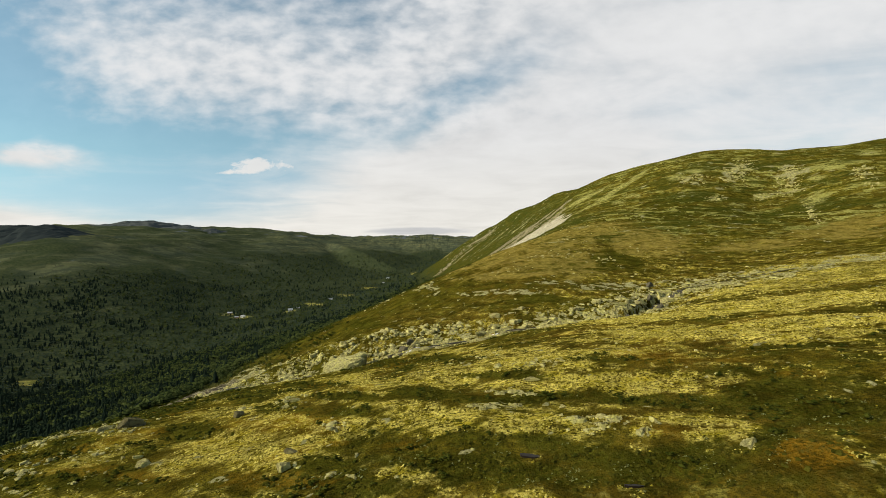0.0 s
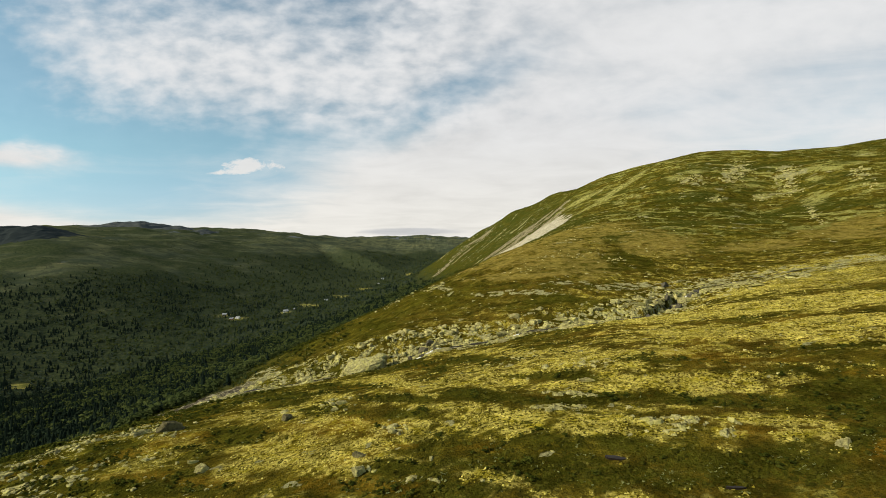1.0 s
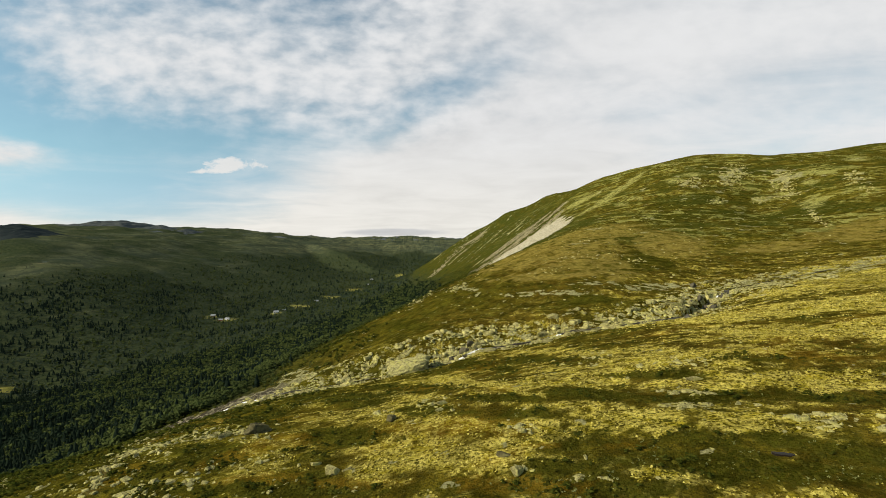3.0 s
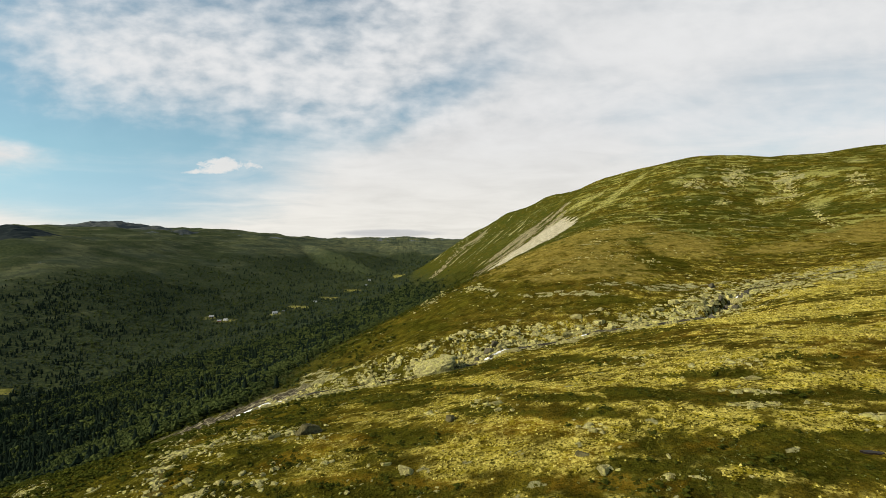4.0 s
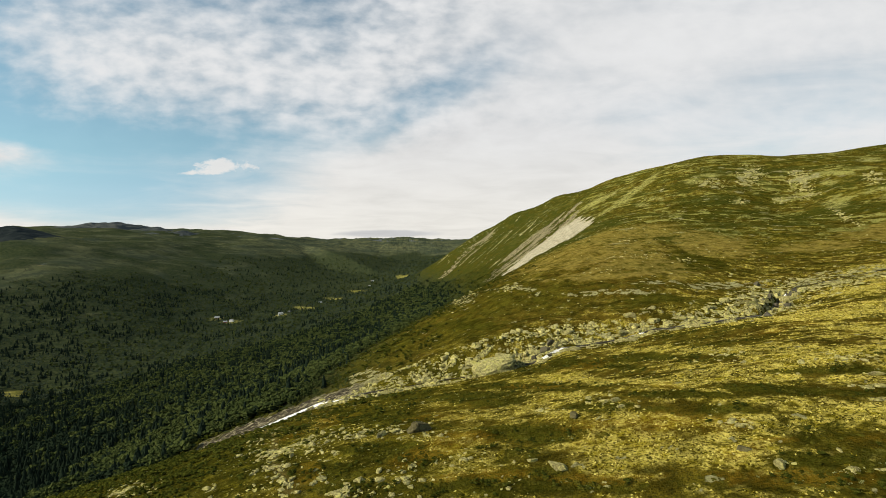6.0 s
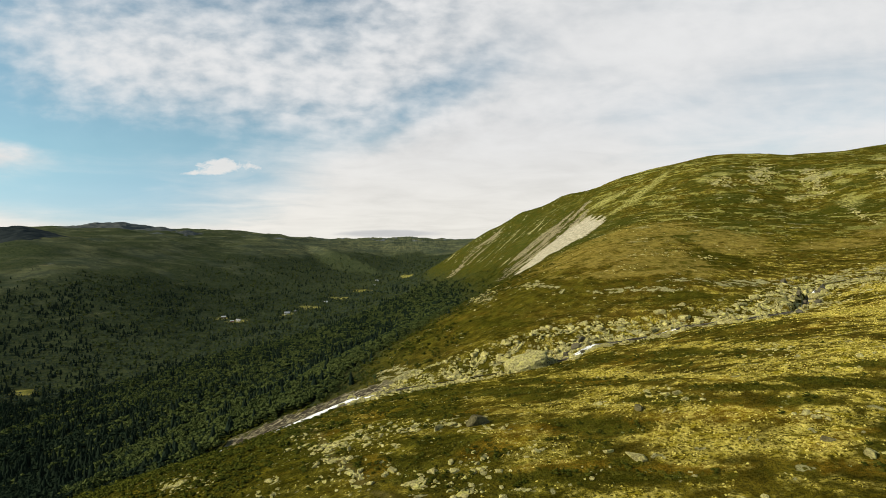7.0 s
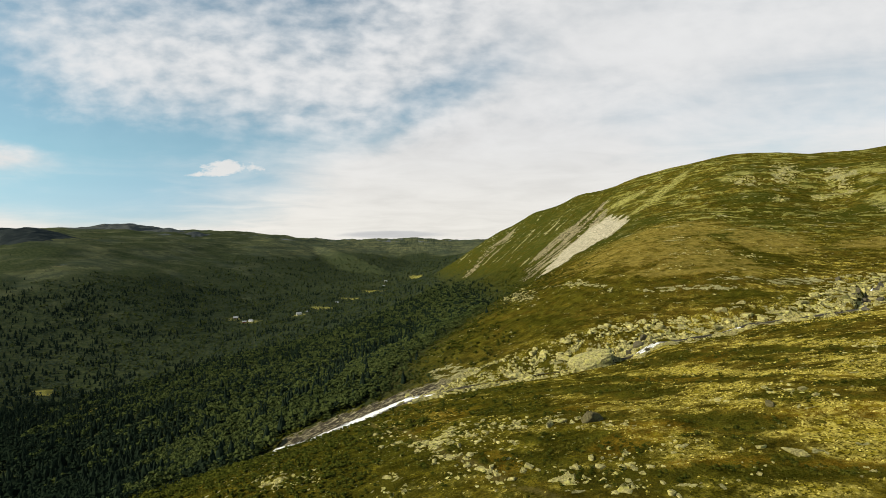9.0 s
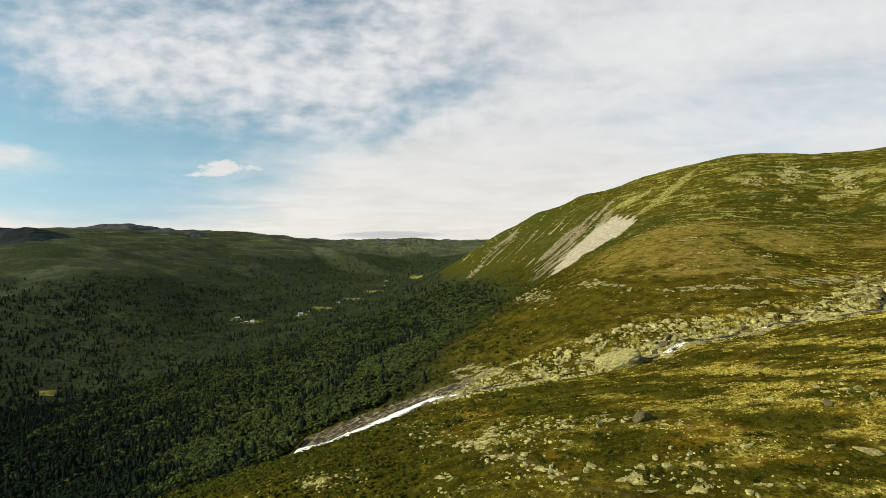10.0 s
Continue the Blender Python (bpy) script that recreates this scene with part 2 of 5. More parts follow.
def height(x, y):
    """The ground's height, with hollows, hummocks and the stream's channel."""
    x, y = np.asarray(x, float), np.asarray(y, float)
    z = landform(x, y)
    far = np.hypot(x + 50, y)
    swell = fractal((0.85 * x - 0.53 * y) / 40, (0.53 * x + 0.85 * y) / 15, 3, 0.5, 3)
    z = z + 0.75 * swell * step(far, 30, 90)
    z = z + 0.16 * fractal(x / 6.0, y / 3.6, 2, 0.5, 11)
    z = z + 2.6 * fractal(x / 120, y / 120, 3, 0.5, 21) * step(far, 250, 600)
    z = z + 11.0 * fractal(x / 170, y / 300, 5, 0.58, 27) * step(far, 1100, 1900) * step(z, -40, 90)
    z = z + 9.0 * fractal(x / 420, y / 420, 3, 0.5, 31) * step(far, 1300, 2400)
    for cx, cy, rx, ry, rise in MOUNDS:
        z = z + rise * np.exp(-((x - cx) / rx) ** 2 - ((y - cy) / ry) ** 2)
    d, along, side = near_line(x, y, [(cx, cy) for cx, cy, cz in CREST])
    crest = np.interp(along, np.arange(len(CREST)), [c[2] for c in CREST]) + 5 * fractal(x / 90, y / 90, 3, 0.5, 33) - np.where(side > 0, 0.62, 0.13) * d
    z = np.where(d < 420, 0.5 * (z + crest + np.sqrt((z - crest) ** 2 + 60)) - 2, z)
    d, along, side = near_line(x, y, SPUR)
    z = z + 19 * np.exp(-(d / 48) ** 2)
    d, along, side = near_line(x, y, STREAM)
    level = np.interp(along, np.arange(len(COURSE)), [c[2] for c in COURSE])
    k = step(d, np.where(side > 0, 12, 26), 1.0) * step(along, 1.0, 2.6) * step(along, 17.6, 16.8)
    z = z * (1 - k) + (level - 0.35) * k - 0.5 * step(d, 9, 2) * (1 - k)
    z = z + 0.8 * step(d, 24, 10) * step(d, 3, 9) * fractal(x / 7, y / 5, 3, 0.6, 41) * step(side, -1, 1)
    z = z + 0.45 * step(-side * d, 6, 14) * step(-side * d, 36, 22) * step(along, 14.6, 15.2) * step(along, 17.2, 16.6)      # brow beside the slab
    gorge = step(np.abs(along - 5.0), 1.2, 0.8)
    z = z + gorge * (1.5 * step(d, 12, 5) * step(side * d, 1.2, 3.0) - 1.8 * step(d, 2.0, 1.2))
    return z


def treeline(x, y):
    """Height up to which the wood grows."""
    near_side = step(y, 182, 168) * step(x, -300, -180)
    tl = -14 + 15 * step(y, 215, 290) - 3 * step(y, 420, 700) - 24 * near_side
    far_side = step(x / (y + 60), -0.36, -0.5) * step(y, 500, 800)
    tl = tl + 50 * step(y, 900, 2600) * (1 - far_side)
    tl = tl + 18 * step(y, 900, 1600) * fractal(x / 200, y / 300, 5, 0.62, 53)
    return tl + (6 + 10 * far_side) * fractal(x / 60, y / 60, 4, 0.6, 51)


def patches(x, y, *lists):
    """Ragged ovals of ground: (x, y, half length, half width, turn in degrees)."""
    x, y = np.asarray(x, float), np.asarray(y, float)
    total = np.zeros(x.shape)
    for cx, cy, rx, ry, turn in itertools.chain(*lists):
        near = np.hypot(x - cx, y - cy) < 1.7 * max(rx, ry)
        if not near.any():
            continue
        c, s = math.cos(radians(turn)), math.sin(radians(turn))
        px, py = x[near], y[near]
        grain = min(7.0, 0.9 * ry + 0.6)
        wob = 0.42 * fractal(px / (1.6 * grain), py / grain, 4, 0.62, 61)
        d = np.hypot((c * (px - cx) + s * (py - cy)) / rx, (c * (py - cy) - s * (px - cx)) / ry)
        total[near] = np.maximum(total[near], step(d + wob, 1.15, 0.80))
    return total


# ground that stands out: dark scrub hollows, pale lichen heath, rusty bog, bare rock, dry grass, turf, meadows
DARK_EAST = [(-1.4, 73.5, 6.8, 2.2, -34), (14.4, 68.8, 7.3, 1.4, -18), (29.9, 60.4, 11.6, 2.1, -22), (38.5, 59.9, 5.0, 3.8, 14), (9.0, 54.1, 7.4, 1.6, -21), (3.2, 50.9, 8.2, 3.0, -17), (18.0, 47.1, 10.6, 3.4, -16), (-4.8, 55.3, 3.7, 1.8, -16), (32.1, 49.1, 4.6, 1.6, 45),
             (7.9, 81.4, 8.1, 1.3, -39), (-39.6, 78.4, 10.5, 2.8, -39), (-17.1, 73.7, 8.7, 1.5, -27), (-41.9, 62.0, 10.8, 1.6, -21), (-64.2, 85.6, 9.0, 2.5, -42), (-14.1, 56.5, 4.6, 1.6, -15), (-10.3, 51.3, 2.9, 1.3, -17)]
DARK_MIDDLE = [(-61.3, 80.5, 9.1, 3.5, -46), (-68.7, 155, 36, 5.4, -61), (-14.8, 134.8, 30, 3.2, -72), (-1.1, 121.8, 15.0, 3.5, -60), (-38.6, 78.3, 7.9, 1.8, -37), (-28.6, 82.8, 6.3, 2.4, -46), (-17.0, 80.7, 7.2, 2.0, -40), (-4.4, 78.0, 7.2, 2.9, -37), (7.3, 68.8, 6.9, 1.7, -5),
               (2.4, 57.0, 3.4, 1.6, -9), (-12.8, 52.5, 8.2, 2.3, -19), (-17.1, 55.3, 3.1, 2.1, 46), (12.1, 78.5, 4.5, 2.0, -33), (-32.4, 121.5, 17.3, 3.6, -55), (-72.9, 79.3, 8.1, 2.8, -61), (-44.0, 66.2, 4.4, 1.4, -18)]
DARK_WEST = [(-63.4, 83.1, 8.9, 2.7, -37), (-60.1, 80.2, 4.1, 3.1, 84), (-76.2, 136.1, 21.2, 4.6, -59), (-64.9, 115.1, 20.3, 5.6, -64), (-45.4, 117.6, 18.2, 5.6, -61), (-43.6, 83.2, 4.7, 2.1, -35), (-47.1, 64.9, 6.5, 2.7, -20), (-57.0, 67.7, 3.9, 1.5, -25), (-104.5, 118.0, 29.1, 5.6, -54),
             (-70.5, 80.9, 6.4, 2.7, -42), (-98.0, 116.2, 10.9, 3.2, -47), (28, 80, 8, 3.0, -37), (51, 76, 7, 1.5, -32), (39, 53, 6, 4.5, -24)]
DARK_HILL = [(91, 247, 9, 20, -1), (62, 228, 24, 10, -8), (36, 186, 13, 5.5, -19), (248, 366, 50, 40, -33), (-36, 211, 30, 5, -60), (82, 243, 12, 7, 20), (190, 380, 60, 22, 20), (215, 430, 40, 14, 10), (120, 300, 30, 9, 20)]
YELLOW_EAST = [(-2.6, 63.1, 6.7, 3.3, -29), (11.5, 57.5, 7.3, 3.3, -17), (17.5, 72.4, 13.9, 2.9, -27), (28.0, 67.8, 10.3, 4.4, -18), (-4.0, 51.9, 2.9, 1.4, -19), (28.5, 54.0, 4.8, 1.8, -12), (0.4, 88.1, 9.6, 3.5, -54), (26.7, 49.4, 3.1, 2.3, 15), (-23.3, 64.1, 12.2, 4.3, -33),
               (-33.7, 63.8, 6.5, 2.5, -38), (-31.8, 85.4, 20, 3.9, -56), (-51.1, 78.8, 9.0, 3.9, -44), (-14.9, 66.8, 5.5, 3.5, -45), (-18.1, 106.7, 24.7, 3.5, -74)]
YELLOW_MIDDLE = [(-31.8, 70.8, 8.8, 4.3, -33), (-22.1, 65.4, 5.5, 3.1, -28), (-30.4, 62.7, 8.8, 1.7, -23), (-38.5, 94.1, 13.5, 3.8, -61), (-51.7, 80.1, 5.7, 2.5, -22), (-53.0, 72.2, 6.2, 2.5, -28), (-6.3, 88.8, 11.6, 4.7, -42), (8.0, 86.4, 9.9, 5.1, -56), (12.5, 73.6, 7.0, 2.2, -24),
                 (-0.9, 64.9, 6.8, 2.5, -28), (-0.7, 59.0, 3.4, 1.6, -16), (-19.9, 70.3, 9.6, 2.3, -26), (15.9, 97.5, 23.3, 5.3, -68), (27.8, 84.7, 6.1, 4.4, 0), (-32.2, 99.2, 14.8, 3.0, -60), (4, 122, 14, 5, -50), (-3, 105, 9, 4, -55)]
YELLOW_WEST = [(-34.0, 70.9, 5.2, 3.8, -9), (-36.7, 98.8, 14.5, 4.3, -64), (-50.1, 73.4, 5.0, 1.8, -17), (-56.0, 83.0, 5.0, 3.0, -31), (-82.1, 138.4, 9, 4.1, -82), (-62.8, 72.6, 3.6, 1.4, -32), (-46.6, 59.1, 3.8, 1.1, -17), (-52.4, 68.9, 3.2, 1.5, -25), (-49, 97, 10, 3.2, -40), (-53, 117, 8, 3, -55),
               (53, 92, 24, 10, -45), (110, 150, 30, 12, -35), (135, 160, 50, 16, 0), (190, 200, 70, 12, 6), (85, 120, 45, 14, -30), (72, 90, 16, 8, -35), (50, 130, 30, 10, -30)]
RUST = [(22.9, 52.1, 3.5, 1.3, -20), (45.2, 62.6, 2.2, 1.4, -23), (-18.8, 54.5, 8.1, 1.7, -20), (32, 44, 3, 2.4, -18), (-50.5, 82.8, 6.8, 2.4, -32), (-48.6, 67.6, 6.1, 1.3, -22), (-30.3, 117.3, 11.2, 2.4, -65), (-29.6, 75.8, 5.2, 1.1, -33), (-37.6, 62.1, 7.5, 1.1, -23),
        (-75.0, 83.2, 6, 1.6, -69), (-4.9, 58.2, 3.4, 0.7, -19), (-14.2, 62.1, 2.5, 0.9, -22), (-81.0, 133.9, 8.9, 3.7, -78), (-54.5, 69.2, 2.0, 0.9, -26), (-33.4, 76.2, 3.4, 0.9, -31), (-76.2, 79.4, 1.9, 1.4, -58)]
BARE = [(-77, 190, 15, 6, -53), (72, 194, 18, 8, -8), (125, 186, 30, 10, -8), (175, 188, 35, 9, 5), (-8.7, 244, 29, 2.2, -76), (-27, 306, 60, 6, 87), (24, 199, 20, 2.5, -27), (46, 203, 12, 3, -5)]
# strips on the steep west face, x, y and half width: the pale slide, shattered rock beside it, ribs above the valley
SLIDE = [(141, 566, 6), (120, 530, 22), (94, 482, 34), (67, 450, 32), (44, 428, 19), (27, 405, 11), (12, 388, 4)]
SHATTERED = [(166, 668, 20), (116, 598, 42), (74, 545, 44), (42, 492, 32), (14, 442, 14)]
RIBS = [(102, 960, 14), (66, 880, 22), (34, 830, 24), (-6, 790, 16)]
TURF = [(198.2, 551.5, 82, 9, 39), (180.2, 602.1, 30.3, 14, -4), (175.0, 474.5, 13.3, 4.3, 86), (193.7, 482.2, 15.9, 4.7, 86), (247.1, 500.3, 10.6, 6.6, -61), (269.2, 510.1, 10.4, 7.3, -58), (243.0, 426.5, 7.9, 3.7, 21), (257.2, 416.3, 11.2, 2.5, 18), (293.5, 438.4, 7.4, 4.9, 8),
        (299.0, 385.4, 23.8, 7.0, 54), (443.0, 498.7, 11.0, 8.5, 80), (374.5, 467.2, 14.9, 6.4, -89), (347.7, 444.5, 13.1, 3.1, -77)]
CRAGS = [(311.5, 501.4, 46, 14, 51), (342.5, 472.9, 34.7, 12.2, 51), (320.4, 440.0, 18.7, 9.0, 61), (293.5, 438.4, 10.3, 5.9, 38), (244.9, 429.2, 11.4, 5.2, 35), (261.9, 340.2, 46, 3.3, 56), (371.1, 421.3, 31.2, 7.8, 46), (254.8, 487.5, 16.5, 13.0, 56), (338.7, 377.0, 15.9, 4.8, 46)]
TAN = [(48, 285, 40, 55, -20), (58, 243, 18, 36, -5), (113, 271, 18, 24, -4), (124, 290, 22, 28, -6), (223, 272, 20, 17, -39), (90, 340, 40, 40, 0), (250, 290, 30, 14, 20), (170, 260, 26, 12, 10), (32, 224, 24, 9, -15)]
MEADOW = [(-332, 1242, 62, 17, -56), (-277, 1377, 90, 15, -66), (-222, 1522, 120, 18, -68), (-84, 1700, 150, 15, -80), (-614, 713, 22, 9, -30), (-470, 582, 60, 4, -32), (-470, 1133, 22, 14, 0), (-370, 1170, 14, 10, 0), (-520, 1172, 14, 12, 0)]
PATH = [(-106, 160), (-97, 138), (-91, 120), (-83.5, 93.4), (-77, 77), (-66, 58), (-50, 30)]


def strip(x, y, line, edge, ragged):
    """Share of a strip that follows a line of given half widths."""
    d, along, side = near_line(x, y, [(px, py) for px, py, w in line])
    return step(d + ragged, np.interp(along, np.arange(len(line)), [w for px, py, w in line]), np.interp(along, np.arange(len(line)), [w for px, py, w in line]) - edge)


def covers(x, y, z):
    """What grows or lies where: shares of lichen heath, dark scrub, bare rock, rusty bog, wood and meadow."""
    x, y = np.asarray(x, float), np.asarray(y, float)
    rx, ry = 0.82 * x - 0.57 * y, 0.57 * x + 0.82 * y      # along and across the benches of the slope
    big = fractal(rx / 34, ry / 11, 3, 0.55, 71)
    small = fractal(rx / 6.5, ry / 3.6, 4, 0.62, 81)
    u, far = fan(x, y)
    hill = step(z, 20, 40) * step(u, -0.1, 0.05)
    yellow, dark = patches(x, y, YELLOW_EAST, YELLOW_MIDDLE, YELLOW_WEST), patches(x, y, DARK_EAST, DARK_MIDDLE, DARK_WEST, DARK_HILL)
    tiny = fractal(rx / 2.6, ry / 1.5, 3, 0.6, 83)
    lichen = step(0.42 * big + 0.72 * small + 0.70 * tiny + 0.95 * yellow - 1.0 * dark, 0.02, 0.72) * (1 - 0.6 * hill)
    lichen = lichen * (1 - 0.85 * step(y, 186, 200) * step(x - 0.25 * y, 20, -20))      # dark heath above the wood
    lichen = lichen * (1 - 0.45 * step(y, 163, 175) * step(x, 60, 30))
    lichen = lichen * (1 - 0.27 * step(x, -5, -35) - 0.20 * step(x, -38, -58) - 0.53 * step(x, -70, -102))
    scrub = np.maximum(step(0.8 * small - big - 0.6 * yellow, 0.30, 0.75) * 0.85, dark * step(small, -1.0, -0.3))
    scrub = np.maximum(scrub, 0.9 * step(x, -72, -108) * step(small, -0.6, 0.05) * step(y, 200, 180))
    d, along, side = near_line(x, y, STREAM)
    rugged = fractal(rx / 5, ry / 2.6, 4, 0.65, 91)
    reach = 4 + 8 * step(along, 5, 1) + 6 * step(side * d, 0, 5)
    rock = step(d / reach + 1.1 * rugged + 0.58 + 0.10 * step(along, 4.2, 3.2), 1.0, 0.5) * step(d, 0.8, 2.2)
    rock = np.maximum(rock, step(rugged + 0.2 * small, 0.78, 0.98) * 0.8 * (1 - dark) * step(y, 500, 200))
    rock = np.maximum(rock, patches(x, y, BARE) * step(rugged, -0.35, 0.25))
    strewn = step(fractal(x / 15, y / 2.6, 3, 0.6, 93), -0.05, 0.40)
    rock = np.where((along < 3.7) & (d < 40) & (y < 215), rock * (0.15 + 0.85 * strewn), rock)
    streaks = fractal((0.68 * x + 0.73 * y) / 120, (0.73 * x - 0.68 * y) / 10.0, 4, 0.55, 101)
    frayed = fractal((0.68 * x + 0.73 * y) / 40, (0.73 * x - 0.68 * y) / 7, 4, 0.6, 103)
    slide = strip(x, y, SLIDE, 5.0, 11.0 * frayed)
    shattered = np.maximum(strip(x, y, SHATTERED, 14.0, 9.0 * frayed), strip(x, y, RIBS, 8.0, 9.0 * frayed)) * (1 - slide)
    rock = np.maximum(rock, np.maximum(slide, shattered * step(streaks + 0.5 * frayed, -0.30, 0.15)))
    rock = np.maximum(rock, 0.75 * patches(x, y, CRAGS) * step(rugged, -0.2, 0.4))
    west = step(u, 0.34, 0.14) * step(y, 330, 420) * step(z, -45, -10) * step(y, 1700, 1200)
    rock = np.maximum(rock, west * step(streaks + 0.7 * frayed, 0.30, 0.85) * 0.72 * step(z, 0, 18))
    scrub = np.maximum(scrub, 0.8 * step(z, 34, 4) * step(y, 178, 225) * step(u, 0.12, -0.02) * step(small, -0.9, 0.1) * step(y, 1500, 1100))
    scrub = np.maximum(scrub, 0.8 * west * step(streaks, 0.15, -0.25))
    crag = fractal((0.9 * x - 0.44 * y) / 34, (0.44 * x + 0.9 * y) / 11, 5, 0.68, 111)
    knob = np.exp(-((x - 338) / 50) ** 2 - ((y - 490) / 45) ** 2)
    rock = np.maximum(rock, hill * step(crag + 0.25 * big + 0.55 * knob, 0.50, 0.95) * 0.62)
    far_crag = fractal(x / 90, y / 130, 5, 0.62, 113)
    rock = np.maximum(rock, step(z, 60, 190) * step(far, 1500, 2300) * step(far_crag, 0.15, 0.7) * 0.8)
    bog = np.maximum(np.maximum(patches(x, y, RUST[3:4]), 0.42 * patches(x, y, RUST)), 0.45 * step(fractal(x / 30, y / 18, 3, 0.5, 121), 0.40, 0.8) * step(y, 160, 110))
    wood = step(z - treeline(x, y), 15, -24) ** 1.8
    fells = step(far, 650, 950) * step(u, -0.22, -0.42)
    thin = step(z, -105, 45) + 0.85 * fractal(x / 150, y / 210, 5, 0.62, 131) + 0.5 * fractal(x / 28, y / 40, 3, 0.6, 137)
    d, along, side = near_line(x, y, [(cx, cy) for cx, cy, cz in CREST])
    thin = thin - 0.9 * np.exp(-(d / 260) ** 2) * step(along, 0.4, 1.4)
    wood = wood * (1 - fells) + fells * step(thin, 1.60, 0.50)
    wood = np.maximum(wood, 0.9 * np.exp(-(d / 230) ** 2) * step(along, 0.9, 1.8))
    meadow = patches(x, y, MEADOW)
    wood = np.maximum(wood - 1.2 * meadow, 0)
    d, along, side = near_line(x, y, STREAM)
    wet = step(along, 13.9, 14.6) * step(along, 16.6, 16.2) * step(d + 3 * rugged, 14, 8.5) * np.maximum(step(side * d, -5, -2), step(d, 6, 4))
    wet = np.maximum(wet, step(d, 1.9, 0.9) * step(along, 16.9, 16.5) * step(along, 3.5, 4.0) * (1 - 0.85 * step(np.abs(along - 13), 1.0, 0.7)))
    trail, leg, flank = near_line(x, y, PATH)
    path = step(trail + 0.4 * small, 0.9, 0.3) * step(small, -0.7, -0.3)
    rock = np.where(wet > 0.3, np.maximum(rock, wet), rock)
    wood = wood * (1 - wet)
    return dict(lichen=lichen * (1 - wood), scrub=scrub, rock=rock * (1 - step(wood, 0.2, 0.6)), bog=bog * (1 - wood), wood=wood, meadow=meadow,
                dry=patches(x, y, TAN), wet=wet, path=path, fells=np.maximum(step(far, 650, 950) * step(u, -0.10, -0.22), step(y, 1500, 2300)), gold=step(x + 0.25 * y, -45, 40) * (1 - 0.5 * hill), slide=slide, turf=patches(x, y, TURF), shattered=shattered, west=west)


# ---- materials ----


def material(name, gloss=0.0):
    m = bpy.data.materials.new(name)
    m.use_nodes = True
    n = Nodes(m.node_tree)
    shader = m.node_tree.nodes["Principled BSDF"]
    shader.inputs["Specular IOR Level"].default_value = gloss
    return m, n, shader


def bump(n, shader, height_value, strength, distance):
    node = n.add("ShaderNodeBump")
    node.inputs["Strength"].default_value, node.inputs["Distance"].default_value = strength, distance
    n.put(node.inputs["Height"], height_value)
    n.put(shader.inputs["Normal"], node.outputs[0])


